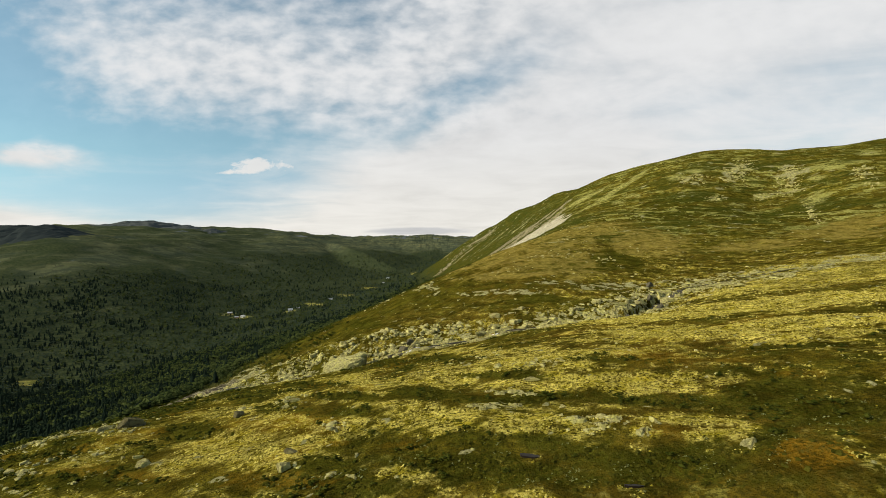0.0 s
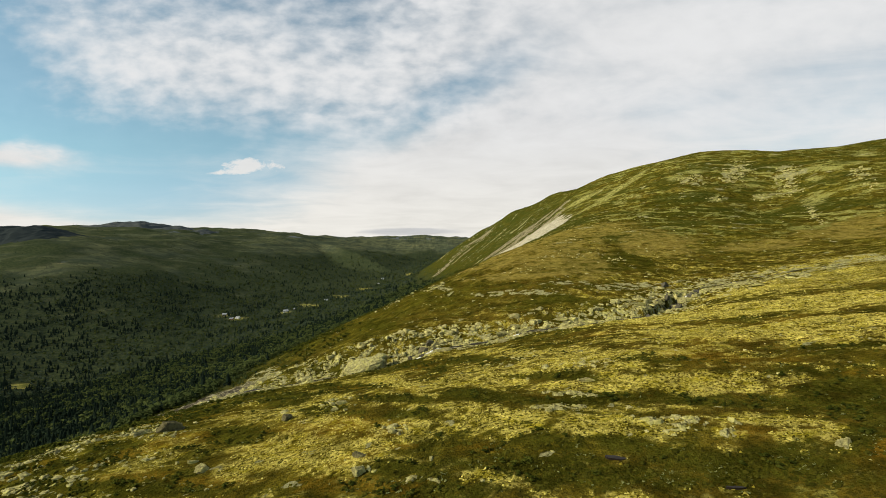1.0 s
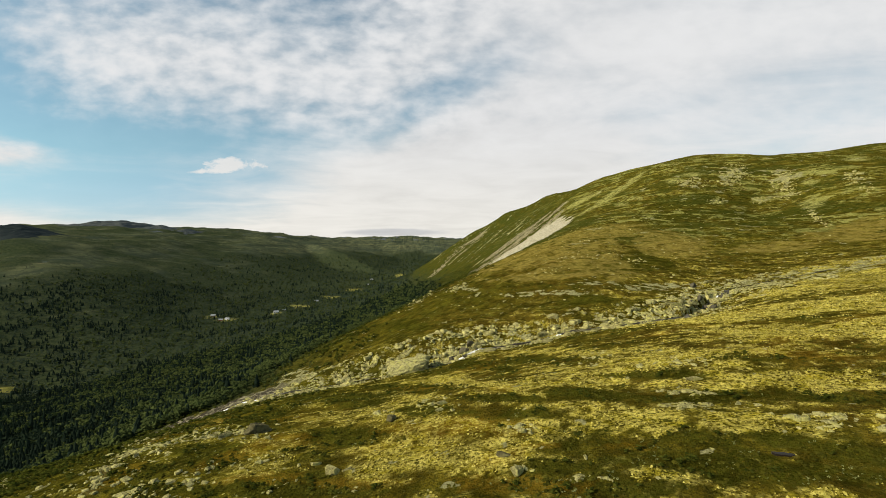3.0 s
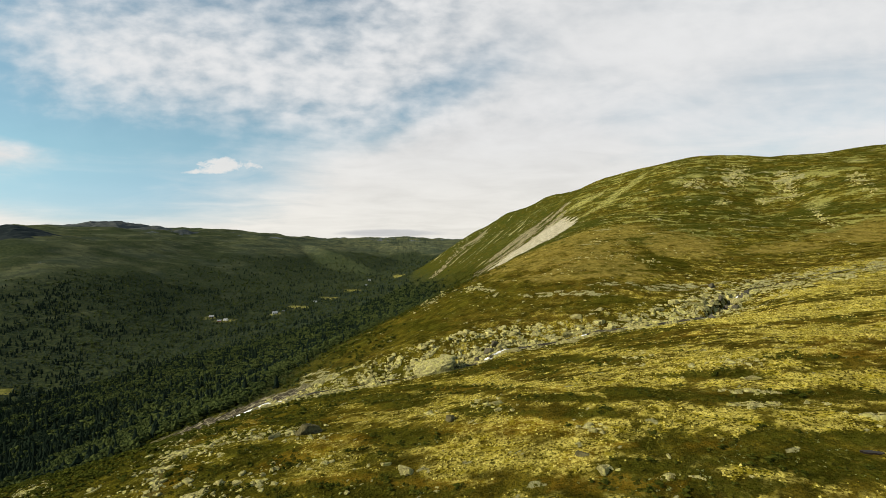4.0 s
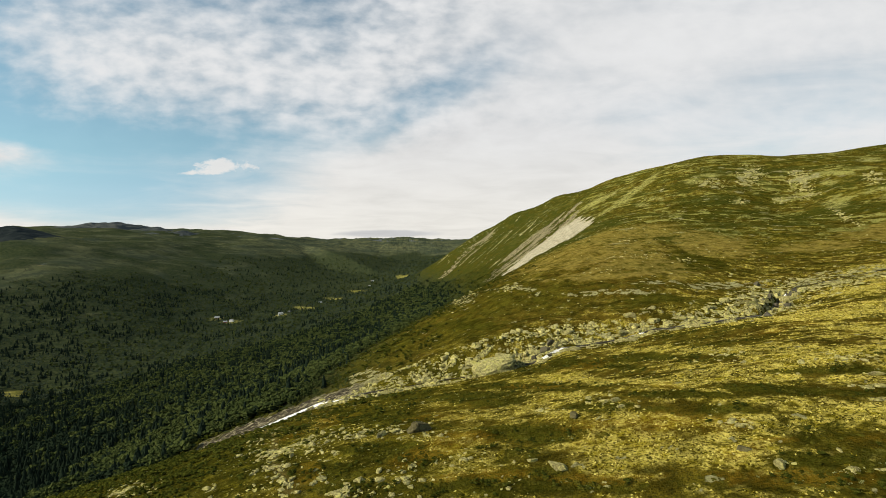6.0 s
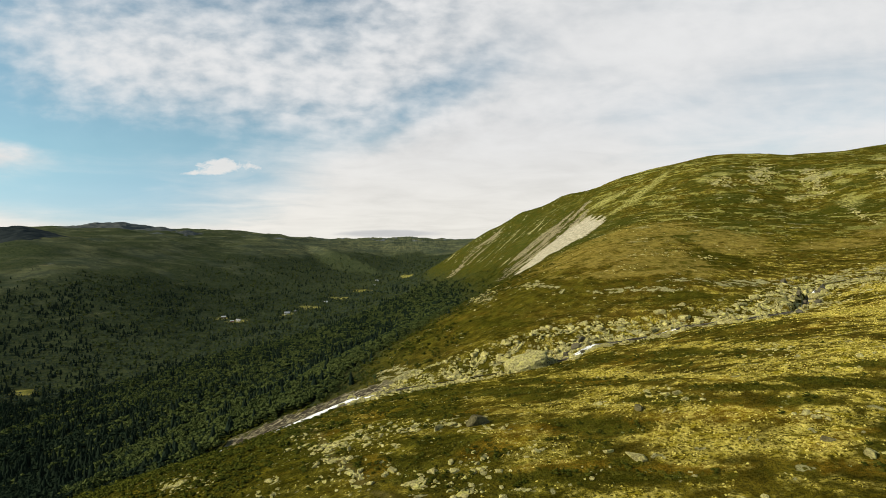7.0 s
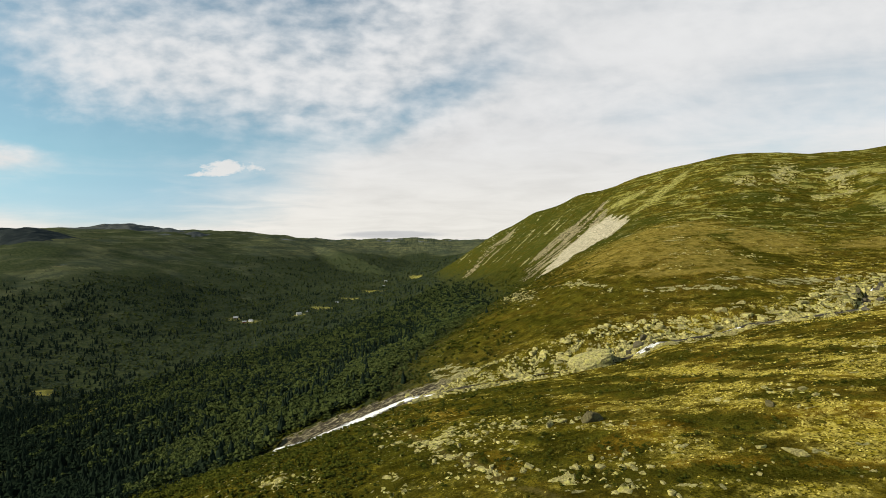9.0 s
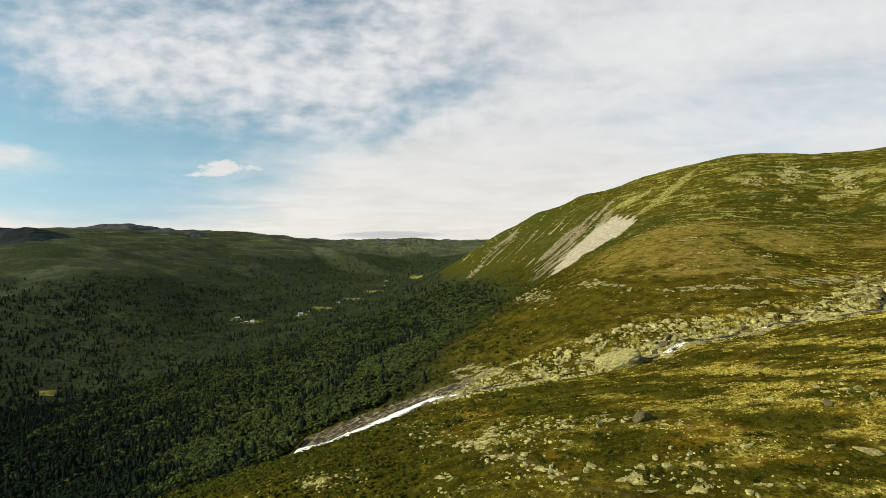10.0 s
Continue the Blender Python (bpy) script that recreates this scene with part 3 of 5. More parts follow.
def ground_material():
    m, n, shader = material("heath_ground")
    at = n.add("ShaderNodeTexCoord").outputs["Object"]

    def share(name):
        node = n.add("ShaderNodeAttribute")
        node.attribute_name = name
        split = n.add("ShaderNodeSeparateColor")
        n.put(split.inputs[0], node.outputs["Color"])
        return split.outputs[:3]

    lichen, scrub, rock = share("cover")
    bog, wood, meadow = share("zone")
    dry, wet, path = share("extra")
    fells, gold, slide = share("fells")
    turf, shattered, west = share("sward")
    fine, mid, wide = n.noise(at, 2.6, 5, 0.65), n.noise(at, 0.55, 5, 0.6), n.noise(at, 0.035, 4, 0.55)
    speck = n.noise(at, 1.9, 5, 0.72, 0.3)
    blotch = n.noise(at, 0.13, 8, 0.76, 0.2)
    dapple = n.noise(at, 0.30, 7, 0.74)
    grit = n.noise(at, 0.75, 4, 0.7)
    moss = n.mix(n.span(mid, 0.35, 0.65), (0.050, 0.045, 0.004), (0.118, 0.102, 0.009))
    brown = n.mix(n.span(fine, 0.35, 0.7), (0.075, 0.048, 0.006), (0.150, 0.105, 0.014))
    base = n.mix(n.math("ADD", n.span(wide, 0.36, 0.66, 0.0, 0.55), n.math("MULTIPLY", gold, n.span(mid, 0.35, 0.6, 0.1, 0.55)), clamp=True), moss, brown)
    base = n.mix(n.span(blotch, 0.50, 0.58, 0.0, 0.70), base, (0.036, 0.034, 0.004))
    base = n.mix(n.span(dapple, 0.56, 0.64, 0.0, 0.60), base, (0.20, 0.18, 0.036))
    base = n.mix(n.span(grit, 0.58, 0.70, 0.0, 0.55), base, (0.19, 0.165, 0.030))
    base = n.mix(n.span(fine, 0.46, 0.58, 0.0, 0.70), base, (0.020, 0.020, 0.004))
    pale = n.mix(n.span(mid, 0.35, 0.65), (0.30, 0.242, 0.018), (0.58, 0.490, 0.115))
    k = n.math("MULTIPLY", lichen, n.span(speck, 0.43, 0.54))
    base = n.mix(n.math("MULTIPLY", k, 0.9), base, pale)
    bush = n.mix(n.span(fine, 0.3, 0.7), (0.025, 0.026, 0.003), (0.064, 0.062, 0.007))
    base = n.mix(n.math("MULTIPLY", scrub, n.span(speck, 0.66, 0.46)), base, bush)
    rust = n.mix(n.span(fine, 0.3, 0.7), (0.16, 0.082, 0.006), (0.30, 0.175, 0.018))
    base = n.mix(n.math("MULTIPLY", bog, n.span(speck, 0.65, 0.40)), base, rust)
    mottle = n.add("ShaderNodeCombineColor")
    for socket in mottle.inputs[:3]:
        n.put(socket, n.span(n.noise(at, 0.20, 6, 0.68, 0.3), 0.36, 0.64, 0.62, 1.38))
    base = n.mix(1.0, base, mottle.outputs[0], "MULTIPLY")
    # heath of the far fells, its colours lifted and greyed with painted haze
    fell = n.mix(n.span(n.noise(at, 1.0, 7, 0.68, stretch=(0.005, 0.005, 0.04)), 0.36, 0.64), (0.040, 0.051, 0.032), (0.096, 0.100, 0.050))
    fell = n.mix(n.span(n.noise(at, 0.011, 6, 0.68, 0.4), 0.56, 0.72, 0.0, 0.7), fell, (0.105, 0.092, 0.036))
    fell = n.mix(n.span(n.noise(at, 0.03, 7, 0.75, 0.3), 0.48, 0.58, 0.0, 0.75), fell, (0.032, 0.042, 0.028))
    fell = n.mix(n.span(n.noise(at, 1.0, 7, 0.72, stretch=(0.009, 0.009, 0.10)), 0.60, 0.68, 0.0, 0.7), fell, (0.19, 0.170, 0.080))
    place = n.add("ShaderNodeSeparateXYZ")
    n.put(place.inputs[0], at)
    upland = n.math("MULTIPLY", n.span(place.outputs[2], 18, 45), n.span(place.outputs[1], 230, 320))
    terrace = n.noise(at, 1.0, 8, 0.74, 0.6, stretch=(0.060, 0.060, 0.20))
    gaps = n.noise(at, 0.016, 4, 0.6)
    grass = n.math("MULTIPLY", n.math("MULTIPLY", upland, n.math("SUBTRACT", 1.0, n.math("MAXIMUM", dry, n.math("MULTIPLY", west, 0.75)))), n.span(n.math("ADD", terrace, n.math("MULTIPLY", gaps, 0.35)), 0.708, 0.735, 0.0, 0.85))
    base = n.mix(grass, base, n.mix(n.span(grit, 0.4, 0.65), (0.17, 0.165, 0.034), (0.35, 0.335, 0.10)))
    heather = n.math("MULTIPLY", upland, n.span(n.noise(at, 1.0, 6, 0.7, 0.5, stretch=(0.02, 0.02, 0.12)), 0.47, 0.60, 0.0, 0.85))
    base = n.mix(heather, base, n.mix(n.span(mid, 0.4, 0.6), (0.026, 0.034, 0.005), (0.056, 0.056, 0.008)))
    base = n.mix(n.math("MULTIPLY", west, n.span(n.noise(at, 0.10, 7, 0.72), 0.38, 0.60, 0.20, 0.80)), base, n.mix(n.span(grit, 0.35, 0.65), (0.021, 0.029, 0.006), (0.052, 0.060, 0.012)))
    base = n.mix(n.math("MULTIPLY", turf, n.span(n.noise(at, 0.30, 8, 0.76, 0.4), 0.455, 0.515, 0.10, 1.0)), base, n.mix(n.span(mid, 0.3, 0.7), (0.17, 0.165, 0.038), (0.35, 0.33, 0.11)))
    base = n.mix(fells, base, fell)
    straw = n.mix(n.span(mid, 0.3, 0.7), (0.185, 0.140, 0.026), (0.31, 0.240, 0.058))
    base = n.mix(n.math("MULTIPLY", dry, n.span(n.noise(at, 0.16, 5, 0.65), 0.36, 0.56, 0.10, 0.65)), base, straw)
    floor = n.mix(n.span(n.noise(at, 0.12, 4), 0.35, 0.65), (0.020, 0.029, 0.014), (0.038, 0.047, 0.021))
    base = n.mix(n.math("MULTIPLY", wood, 0.92), base, floor)
    base = n.mix(meadow, base, n.mix(n.span(n.noise(at, 0.08, 5, 0.7), 0.35, 0.65), (0.09, 0.095, 0.022), (0.25, 0.225, 0.060)))
    stone = n.mix(n.span(n.noise(at, 1.1, 6, 0.7), 0.32, 0.68), (0.10, 0.092, 0.040), (0.38, 0.355, 0.17))
    stone = n.mix(n.span(n.noise(at, 0.25, 5, 0.6), 0.5, 0.7, 0.0, 0.6), stone, (0.23, 0.22, 0.10))
    stone_k = n.span(n.math("ADD", rock, n.math("ADD", n.math("MULTIPLY", n.math("SUBTRACT", speck, 0.5), 0.7), n.math("MULTIPLY", n.math("SUBTRACT", blotch, 0.5), 1.1))), 0.40, 0.62)
    scree = n.mix(n.span(n.noise(at, 0.35, 6, 0.72), 0.35, 0.65), (0.20, 0.18, 0.12), (0.52, 0.47, 0.35))
    stone = n.mix(shattered, stone, n.mix(n.span(n.noise(at, 0.30, 7, 0.74), 0.38, 0.62), (0.062, 0.052, 0.030), (0.29, 0.25, 0.145)))
    stone = n.mix(slide, stone, scree)
    # blue-grey haze of distance mixed into the stone of the fells
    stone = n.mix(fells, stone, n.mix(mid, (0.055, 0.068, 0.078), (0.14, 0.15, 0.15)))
    stone = n.mix(wet, stone, n.mix(n.span(n.noise(at, 0.8, 5, 0.7, 0.2, stretch=(0.35, 1.4, 1.0)), 0.48, 0.62), (0.042, 0.036, 0.026), (0.26, 0.23, 0.15)))
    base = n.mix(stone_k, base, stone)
    base = n.mix(n.math("MULTIPLY", path, 0.8), base, n.mix(fine, (0.075, 0.062, 0.018), (0.15, 0.118, 0.036)))
    n.put(shader.inputs["Base Color"], base)
    n.put(shader.inputs["Roughness"], n.span(wet, 0.2, 0.9, 0.95, 0.40))
    relief = n.math("ADD", n.math("MULTIPLY", speck, 0.6), n.math("MULTIPLY", fine, 0.5))
    bump(n, shader, relief, 1.0, 0.8)
    return m


def stone_material(name, dark, light, lichen, crack=0.7):
    m, n, shader = material(name)
    at = n.add("ShaderNodeTexCoord").outputs["Object"]
    chance = n.add("ShaderNodeObjectInfo").outputs["Random"]
    island = n.add("ShaderNodeNewGeometry").outputs["Random Per Island"]
    base = n.mix(n.span(n.noise(at, 1.6, 6, 0.7), 0.32, 0.68), dark, light)
    base = n.mix(n.span(n.noise(at, 0.9, 7, 0.75, 0.6), 0.54, 0.60, 0.0, crack), base, tuple(0.45 * c for c in dark))
    base = n.mix(n.span(n.noise(at, 0.7, 5, 0.65), 0.47, 0.63, 0.0, 0.75), base, lichen)
    tone = n.math("ADD", n.math("MULTIPLY", chance, 0.20), n.math("MULTIPLY", island, 0.35))
    base = n.mix(n.math("MULTIPLY", tone, 0.8), base, (0.13, 0.112, 0.050))
    n.put(shader.inputs["Base Color"], base)
    shader.inputs["Roughness"].default_value = 0.85
    bump(n, shader, n.noise(at, 3.0, 6, 0.7), 0.8, 0.25)
    return m


def leaf_material(name, dark, light, size=1.4):
    m, n, shader = material(name)
    at = n.add("ShaderNodeTexCoord").outputs["Object"]
    island = n.add("ShaderNodeNewGeometry").outputs["Random Per Island"]
    chance = n.add("ShaderNodeObjectInfo").outputs["Random"]
    k = n.math("ADD", n.math("MULTIPLY", island, 0.55), n.math("MULTIPLY", n.noise(at, size, 4, 0.7), 0.45))
    k = n.math("ADD", n.math("MULTIPLY", k, 0.8), n.math("MULTIPLY", chance, 0.2))
    base = n.mix(n.span(k, 0.2, 0.85), dark, light)
    stand = n.add("ShaderNodeNewGeometry").outputs["Position"]
    base = n.mix(n.span(n.noise(stand, 0.012, 5, 0.6), 0.42, 0.66, 0.0, 0.55), base, dark)
    n.put(shader.inputs["Base Color"], base)
    shader.inputs["Roughness"].default_value = 0.8
    bump(n, shader, n.noise(at, size * 3, 5, 0.7), 0.6, 0.3)
    return m


def plain_material(name, color, rough=0.8, grain=0.15, size=4.0):
    m, n, shader = material(name, 0.4)
    at = n.add("ShaderNodeTexCoord").outputs["Object"]
    k = n.noise(at, size, 5, 0.6)
    n.put(shader.inputs["Base Color"], n.mix(n.span(k, 0.3, 0.7), tuple(c * (1 - grain) for c in color), tuple(c * (1 + grain) for c in color)))
    shader.inputs["Roughness"].default_value = rough
    return m


def water_material():
    """Shallow running water: dark and glossy, broken by white foam in long streaks."""
    m, n, shader = material("stream_water")
    at = n.add("ShaderNodeUVMap").outputs[0]
    foam = n.add("ShaderNodeAttribute")
    foam.attribute_name = "foam"
    streak = n.noise(at, 1.0, 6, 0.7, 0.3, stretch=(1.5, 0.14, 1.0))
    white = n.span(n.math("ADD", foam.outputs["Fac"], n.math("MULTIPLY", n.math("SUBTRACT", streak, 0.5), 2.1)), 0.46, 0.64)
    n.put(shader.inputs["Base Color"], n.mix(white, (0.026, 0.022, 0.013), (0.82, 0.84, 0.84)))
    n.put(shader.inputs["Roughness"], n.span(white, 0.0, 1.0, 0.32, 0.75))
    shader.inputs["Specular IOR Level"].default_value = 0.06
    bump(n, shader, streak, 0.7, 0.15)
    return m


GROUND = ground_material()
STONE = stone_material("lichen_stone", (0.12, 0.108, 0.044), (0.60, 0.545, 0.23), (0.48, 0.45, 0.13))
SLAB = stone_material("pale_slab", (0.080, 0.072, 0.028), (0.53, 0.485, 0.21), (0.40, 0.375, 0.10), 0.9)
SMOOTH = stone_material("smooth_rock", (0.12, 0.110, 0.045), (0.47, 0.43, 0.19), (0.38, 0.36, 0.11), 0.6)
GREY = stone_material("dark_stone", (0.042, 0.037, 0.020), (0.165, 0.146, 0.080), (0.16, 0.145, 0.06), 0.75)
# one dark stone for wet rock and for the painted shade of clefts
WET_SHADED = stone_material("wet_shaded_stone", (0.035, 0.033, 0.030), (0.11, 0.10, 0.09), (0.08, 0.08, 0.05))
SPRUCE = leaf_material("spruce_needles", (0.009, 0.015, 0.010), (0.015, 0.023, 0.014))
# birch of the valley, darkened to carry the cloud shade over it
SHADED_BIRCH = leaf_material("shaded_birch_leaves", (0.010, 0.017, 0.010), (0.018, 0.026, 0.014))
# the same birch, paler and greyer: distance haze painted into the leaves
HAZY_BIRCH = leaf_material("hazy_birch_leaves", (0.024, 0.035, 0.024), (0.044, 0.057, 0.036))
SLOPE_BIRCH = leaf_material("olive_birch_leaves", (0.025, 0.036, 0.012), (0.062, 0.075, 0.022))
SCRUB = leaf_material("dwarf_scrub", (0.024, 0.024, 0.003), (0.080, 0.074, 0.010), 3.0)
WILLOW = leaf_material("grey_willow", (0.075, 0.085, 0.026), (0.30, 0.31, 0.125), 3.0)
TUFT = leaf_material("lichen_tuft", (0.18, 0.147, 0.014), (0.69, 0.600, 0.16), 5.0)
BARK = plain_material("bark", (0.12, 0.10, 0.08), 0.9, 0.4)
WATER = water_material()
PAINT_WHITE = plain_material("white_boards", (0.55, 0.54, 0.50), 0.7, 0.10)
PAINT_RED = plain_material("red_boards", (0.26, 0.06, 0.04), 0.7, 0.15)
PAINT_BROWN = plain_material("brown_boards", (0.14, 0.09, 0.06), 0.7, 0.15)
ROOF = plain_material("grey_roof", (0.30, 0.31, 0.33), 0.5, 0.15)
PANE = plain_material("window_glass", (0.03, 0.035, 0.04), 0.1, 0.05)

# ---- mesh helpers ----


def mesh_of(name, verts, faces, mat, smooth=False):
    """A mesh from arrays: faces is an n x 3 or n x 4 array of indices."""
    verts, faces = np.asarray(verts, np.float32), np.asarray(faces, np.int32)
    me = bpy.data.meshes.new(name)
    me.vertices.add(len(verts))
    me.vertices.foreach_set("co", verts.ravel())
    size = faces.shape[1]
    me.loops.add(faces.size)
    me.loops.foreach_set("vertex_index", faces.ravel())
    me.polygons.add(len(faces))
    me.polygons.foreach_set("loop_start", np.arange(0, faces.size, size, dtype=np.int32))
    me.polygons.foreach_set("loop_total", np.full(len(faces), size, np.int32))
    me.update(calc_edges=True)
    me.polygons.foreach_set("use_smooth", np.full(len(faces), smooth))
    me.materials.append(mat)
    return me


def spread(template, places, turns, scales):
    """Copies of a template (verts, triangles) as one pair of arrays. scales: n x 3."""
    tv, tf = template
    c, s = np.cos(turns)[:, None], np.sin(turns)[:, None]
    v = tv[None] * scales[:, None, :]
    out = np.stack([v[..., 0] * c - v[..., 1] * s, v[..., 0] * s + v[..., 1] * c, v[..., 2]], -1) + places[:, None, :]
    faces = tf[None] + (np.arange(len(places)) * len(tv))[:, None, None]
    return out.reshape(-1, 3), faces.reshape(-1, 3)


def joined(pieces):
    verts, faces, at = [], [], 0
    for v, f in pieces:
        verts.append(v)
        faces.append(f + at)
        at += len(v)
    return np.concatenate(verts), np.concatenate(faces)


def part(name, data, parent, label=""):
    ob = new(name, data)
    ob.parent = parent
    return tagged(ob, label=label)


def ball(subdivisions):
    bm = bmesh.new()
    bmesh.ops.create_icosphere(bm, subdivisions=subdivisions, radius=1.0)
    bm.verts.ensure_lookup_table()
    v = np.array([q.co[:] for q in bm.verts])
    f = np.array([[q.index for q in p.verts] for p in bm.faces])
    bm.free()
    return v, f


def rock_shape(rng, subdivisions=2, cuts=6, flat=0.7):
    """A blocky stone: a rough cube, turned and split along a few planes."""
    v, f = ball(subdivisions)
    q = v * 1.0
    v = q / (np.abs(q) ** 7).sum(axis=1, keepdims=True) ** (1 / 7)
    v = v @ np.array(Euler(rng.normal(0, 0.35, 3)).to_matrix()).T
    n = rng.normal(size=(cuts, 3))
    n /= np.linalg.norm(n, axis=1)[:, None]
    for normal, d in zip(n, rng.uniform(0.60, 1.0, cuts)):
        over = np.maximum(v @ normal - d, 0)
        v = v - over[:, None] * normal
    v = v * (0.9, rng.uniform(0.6, 0.9), flat * 0.85)
    v = v + 0.025 * rng.normal(size=v.shape)
    return v, f


# ---- ground ----


def build_ground():
    def spacing(core, step_core, grow, reach):
        """Even steps through the core, then ever longer ones out to the reach."""
        low, high = core
        mid = np.arange(low, high, step_core)
        out = []
        for start, end, sign in ((low, reach[0], -1), (mid[-1], reach[1], 1)):
            at, k, run = start, step_core, []
            while sign * (end - at) > 0:
                k = min(k * grow, 60)
                at += sign * k
                run.append(at)
            out.append(run)
        return np.concatenate([out[0][::-1], mid, out[1]])

    xs = spacing((-160, 100), 0.66, 1.030, (-4700, 4700))
    ys = spacing((42, 205), 0.66, 1.0128, (-1500, 5200))
    x, y = np.meshgrid(xs, ys)
    r = np.hypot(x, y + 60)
    z = height(x, y)
    rows, cols = x.shape
    i = np.arange(rows * cols).reshape(rows, cols)
    faces = np.stack([i[:-1, :-1], i[:-1, 1:], i[1:, 1:], i[1:, :-1]], -1).reshape(-1, 4)
    c = covers(x, y, z)
    z = z + 0.35 * c["rock"] * np.abs(fractal(x / 2.6, y / 1.5, 3, 0.6, 141)) * step(r, 420, 260)
    z = z + 3.0 * c["wood"] * np.abs(lattice_noise(x / 8, y / 8, 151)) * step(r, 500, 900)
    me = mesh_of("ground", np.stack([x, y, z], -1).reshape(-1, 3), faces, GROUND, True)
    for name, keys in (("cover", ("lichen", "scrub", "rock")), ("zone", ("bog", "wood", "meadow")), ("extra", ("dry", "wet", "path")), ("fells", ("fells", "gold", "slide")), ("sward", ("turf", "shattered", "west"))):
        layer = me.attributes.new(name, "FLOAT_COLOR", "POINT")
        data = np.ones((x.size, 4), np.float32)
        for k, key in enumerate(keys):
            data[:, k] = c[key].ravel()
        layer.data.foreach_set("color", data.ravel())
    ob = new("ground", me)
    tagged(ob, "olive and yellow mountain heath sloping to a wooded valley", "ground", kind="structure")


build_ground()


def build_stream():
    """A ribbon of water that follows the channel, white where it falls."""
    pts = [Vector((x, y, 0)) for x, y in STREAM]
    line = []
    for i in range(len(pts) - 1):
        p = [pts[max(i - 1, 0)], pts[i], pts[i + 1], pts[min(i + 2, len(pts) - 1)]]
        count = max(2, int((pts[i + 1] - pts[i]).length / 1.2))
        for k in range(count):
            line.append((i + k / count, cubic(*(np.array(q) for q in p), k / count)))
    line = [q for q in line if q[0] < 16.45]
    at = np.array([q for k, q in line])
    leg = np.array([k for k, q in line])
    side = np.gradient(at, axis=0)
    side /= np.linalg.norm(side, axis=1)[:, None]
    across = np.stack([-side[:, 1], side[:, 0]], -1)
    meander = 1.2 * lattice_noise(leg * 2.3, leg * 0, 5)
    width = (0.62 + 0.42 * lattice_noise(leg * 3.1, leg * 0, 6)) * (0.35 + 0.65 * step(leg, 3.5, 4.1)) + 5.4 * step(leg, 14.2, 15.3) + 1.7 * step(np.abs(leg - 11.35), 0.75, 0.3)
    width = width * (1 - 0.6 * step(np.abs(leg - 13.0), 1.0, 0.6))
    cols = np.linspace(-1, 1, 9)
    x = at[:, :1] + across[:, :1] * (cols * width[:, None] + meander[:, None])
    y = at[:, 1:2] + across[:, 1:2] * (cols * width[:, None] + meander[:, None])
    bed = height(x, y)
    z = np.maximum(bed.min(axis=1, keepdims=True), bed - 0.3) + 0.34 - 0.14 * cols ** 2
    slope = np.abs(np.gradient(z.mean(axis=1)) / np.maximum(np.linalg.norm(np.gradient(at[:, :2], axis=0), axis=1), 0.1))
    rows = len(x)
    i = np.arange(rows * 9).reshape(rows, 9)
    faces = np.stack([i[:-1, :-1], i[:-1, 1:], i[1:, 1:], i[1:, :-1]], -1).reshape(-1, 4)
    me = mesh_of("stream", np.stack([x, y, z], -1).reshape(-1, 3), faces, WATER, True)
    foam = 0.08 + 0.35 * step(slope, 0.15, 0.5)
    foam = np.maximum(foam, 0.9 * np.maximum(0.74 * step(np.abs(leg - 11.4), 0.60, 0.35), np.maximum(step(np.abs(leg - 4.15), 0.32, 0.15), step(np.abs(leg - 5.1), 0.2, 0.08))))
    foam = np.maximum(foam, 0.7 * np.maximum(step(np.abs(leg - 9.6), 0.3, 0.1), step(np.abs(leg - 7.8), 0.2, 0.05)))
    strand = np.clip(1.22 - 0.78 * np.abs(cols[None, :] - 0.2 - 0.35 * lattice_noise(leg * 1.7, leg * 0, 8)[:, None]), 0.25, 1)
    foam = np.maximum(foam[:, None] * (1 - 0.2 * np.abs(cols)), 0.68 * step(leg, 14.2, 14.55)[:, None] * strand)
    layer = me.attributes.new("foam", "FLOAT", "POINT")
    layer.data.foreach_set("value", foam.astype(np.float32).ravel())
    uv = me.uv_layers.new(name="flow")
    run = np.concatenate([[0], np.cumsum(np.linalg.norm(np.diff(at[:, :2], axis=0), axis=1))])
    flat = np.stack([np.broadcast_to(cols * width[:, None], x.shape), np.broadcast_to(run[:, None], x.shape)], -1).reshape(-1, 2)
    uv.data.foreach_set("uv", flat[faces.ravel()].astype(np.float32).ravel())
    tagged(new("stream", me), "white mountain stream tumbling down a rocky channel", "water", kind="structure")


build_stream()

# summit rock with the blue of distant haze in its colour
HAZY_ROCK = stone_material("hazy_rock", (0.028, 0.040, 0.056), (0.085, 0.102, 0.122), (0.050, 0.064, 0.064), 0.6)
# near-black tone for dark wood together with the shade painted on the knoll
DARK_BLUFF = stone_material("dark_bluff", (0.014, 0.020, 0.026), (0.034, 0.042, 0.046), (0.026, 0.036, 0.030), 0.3)


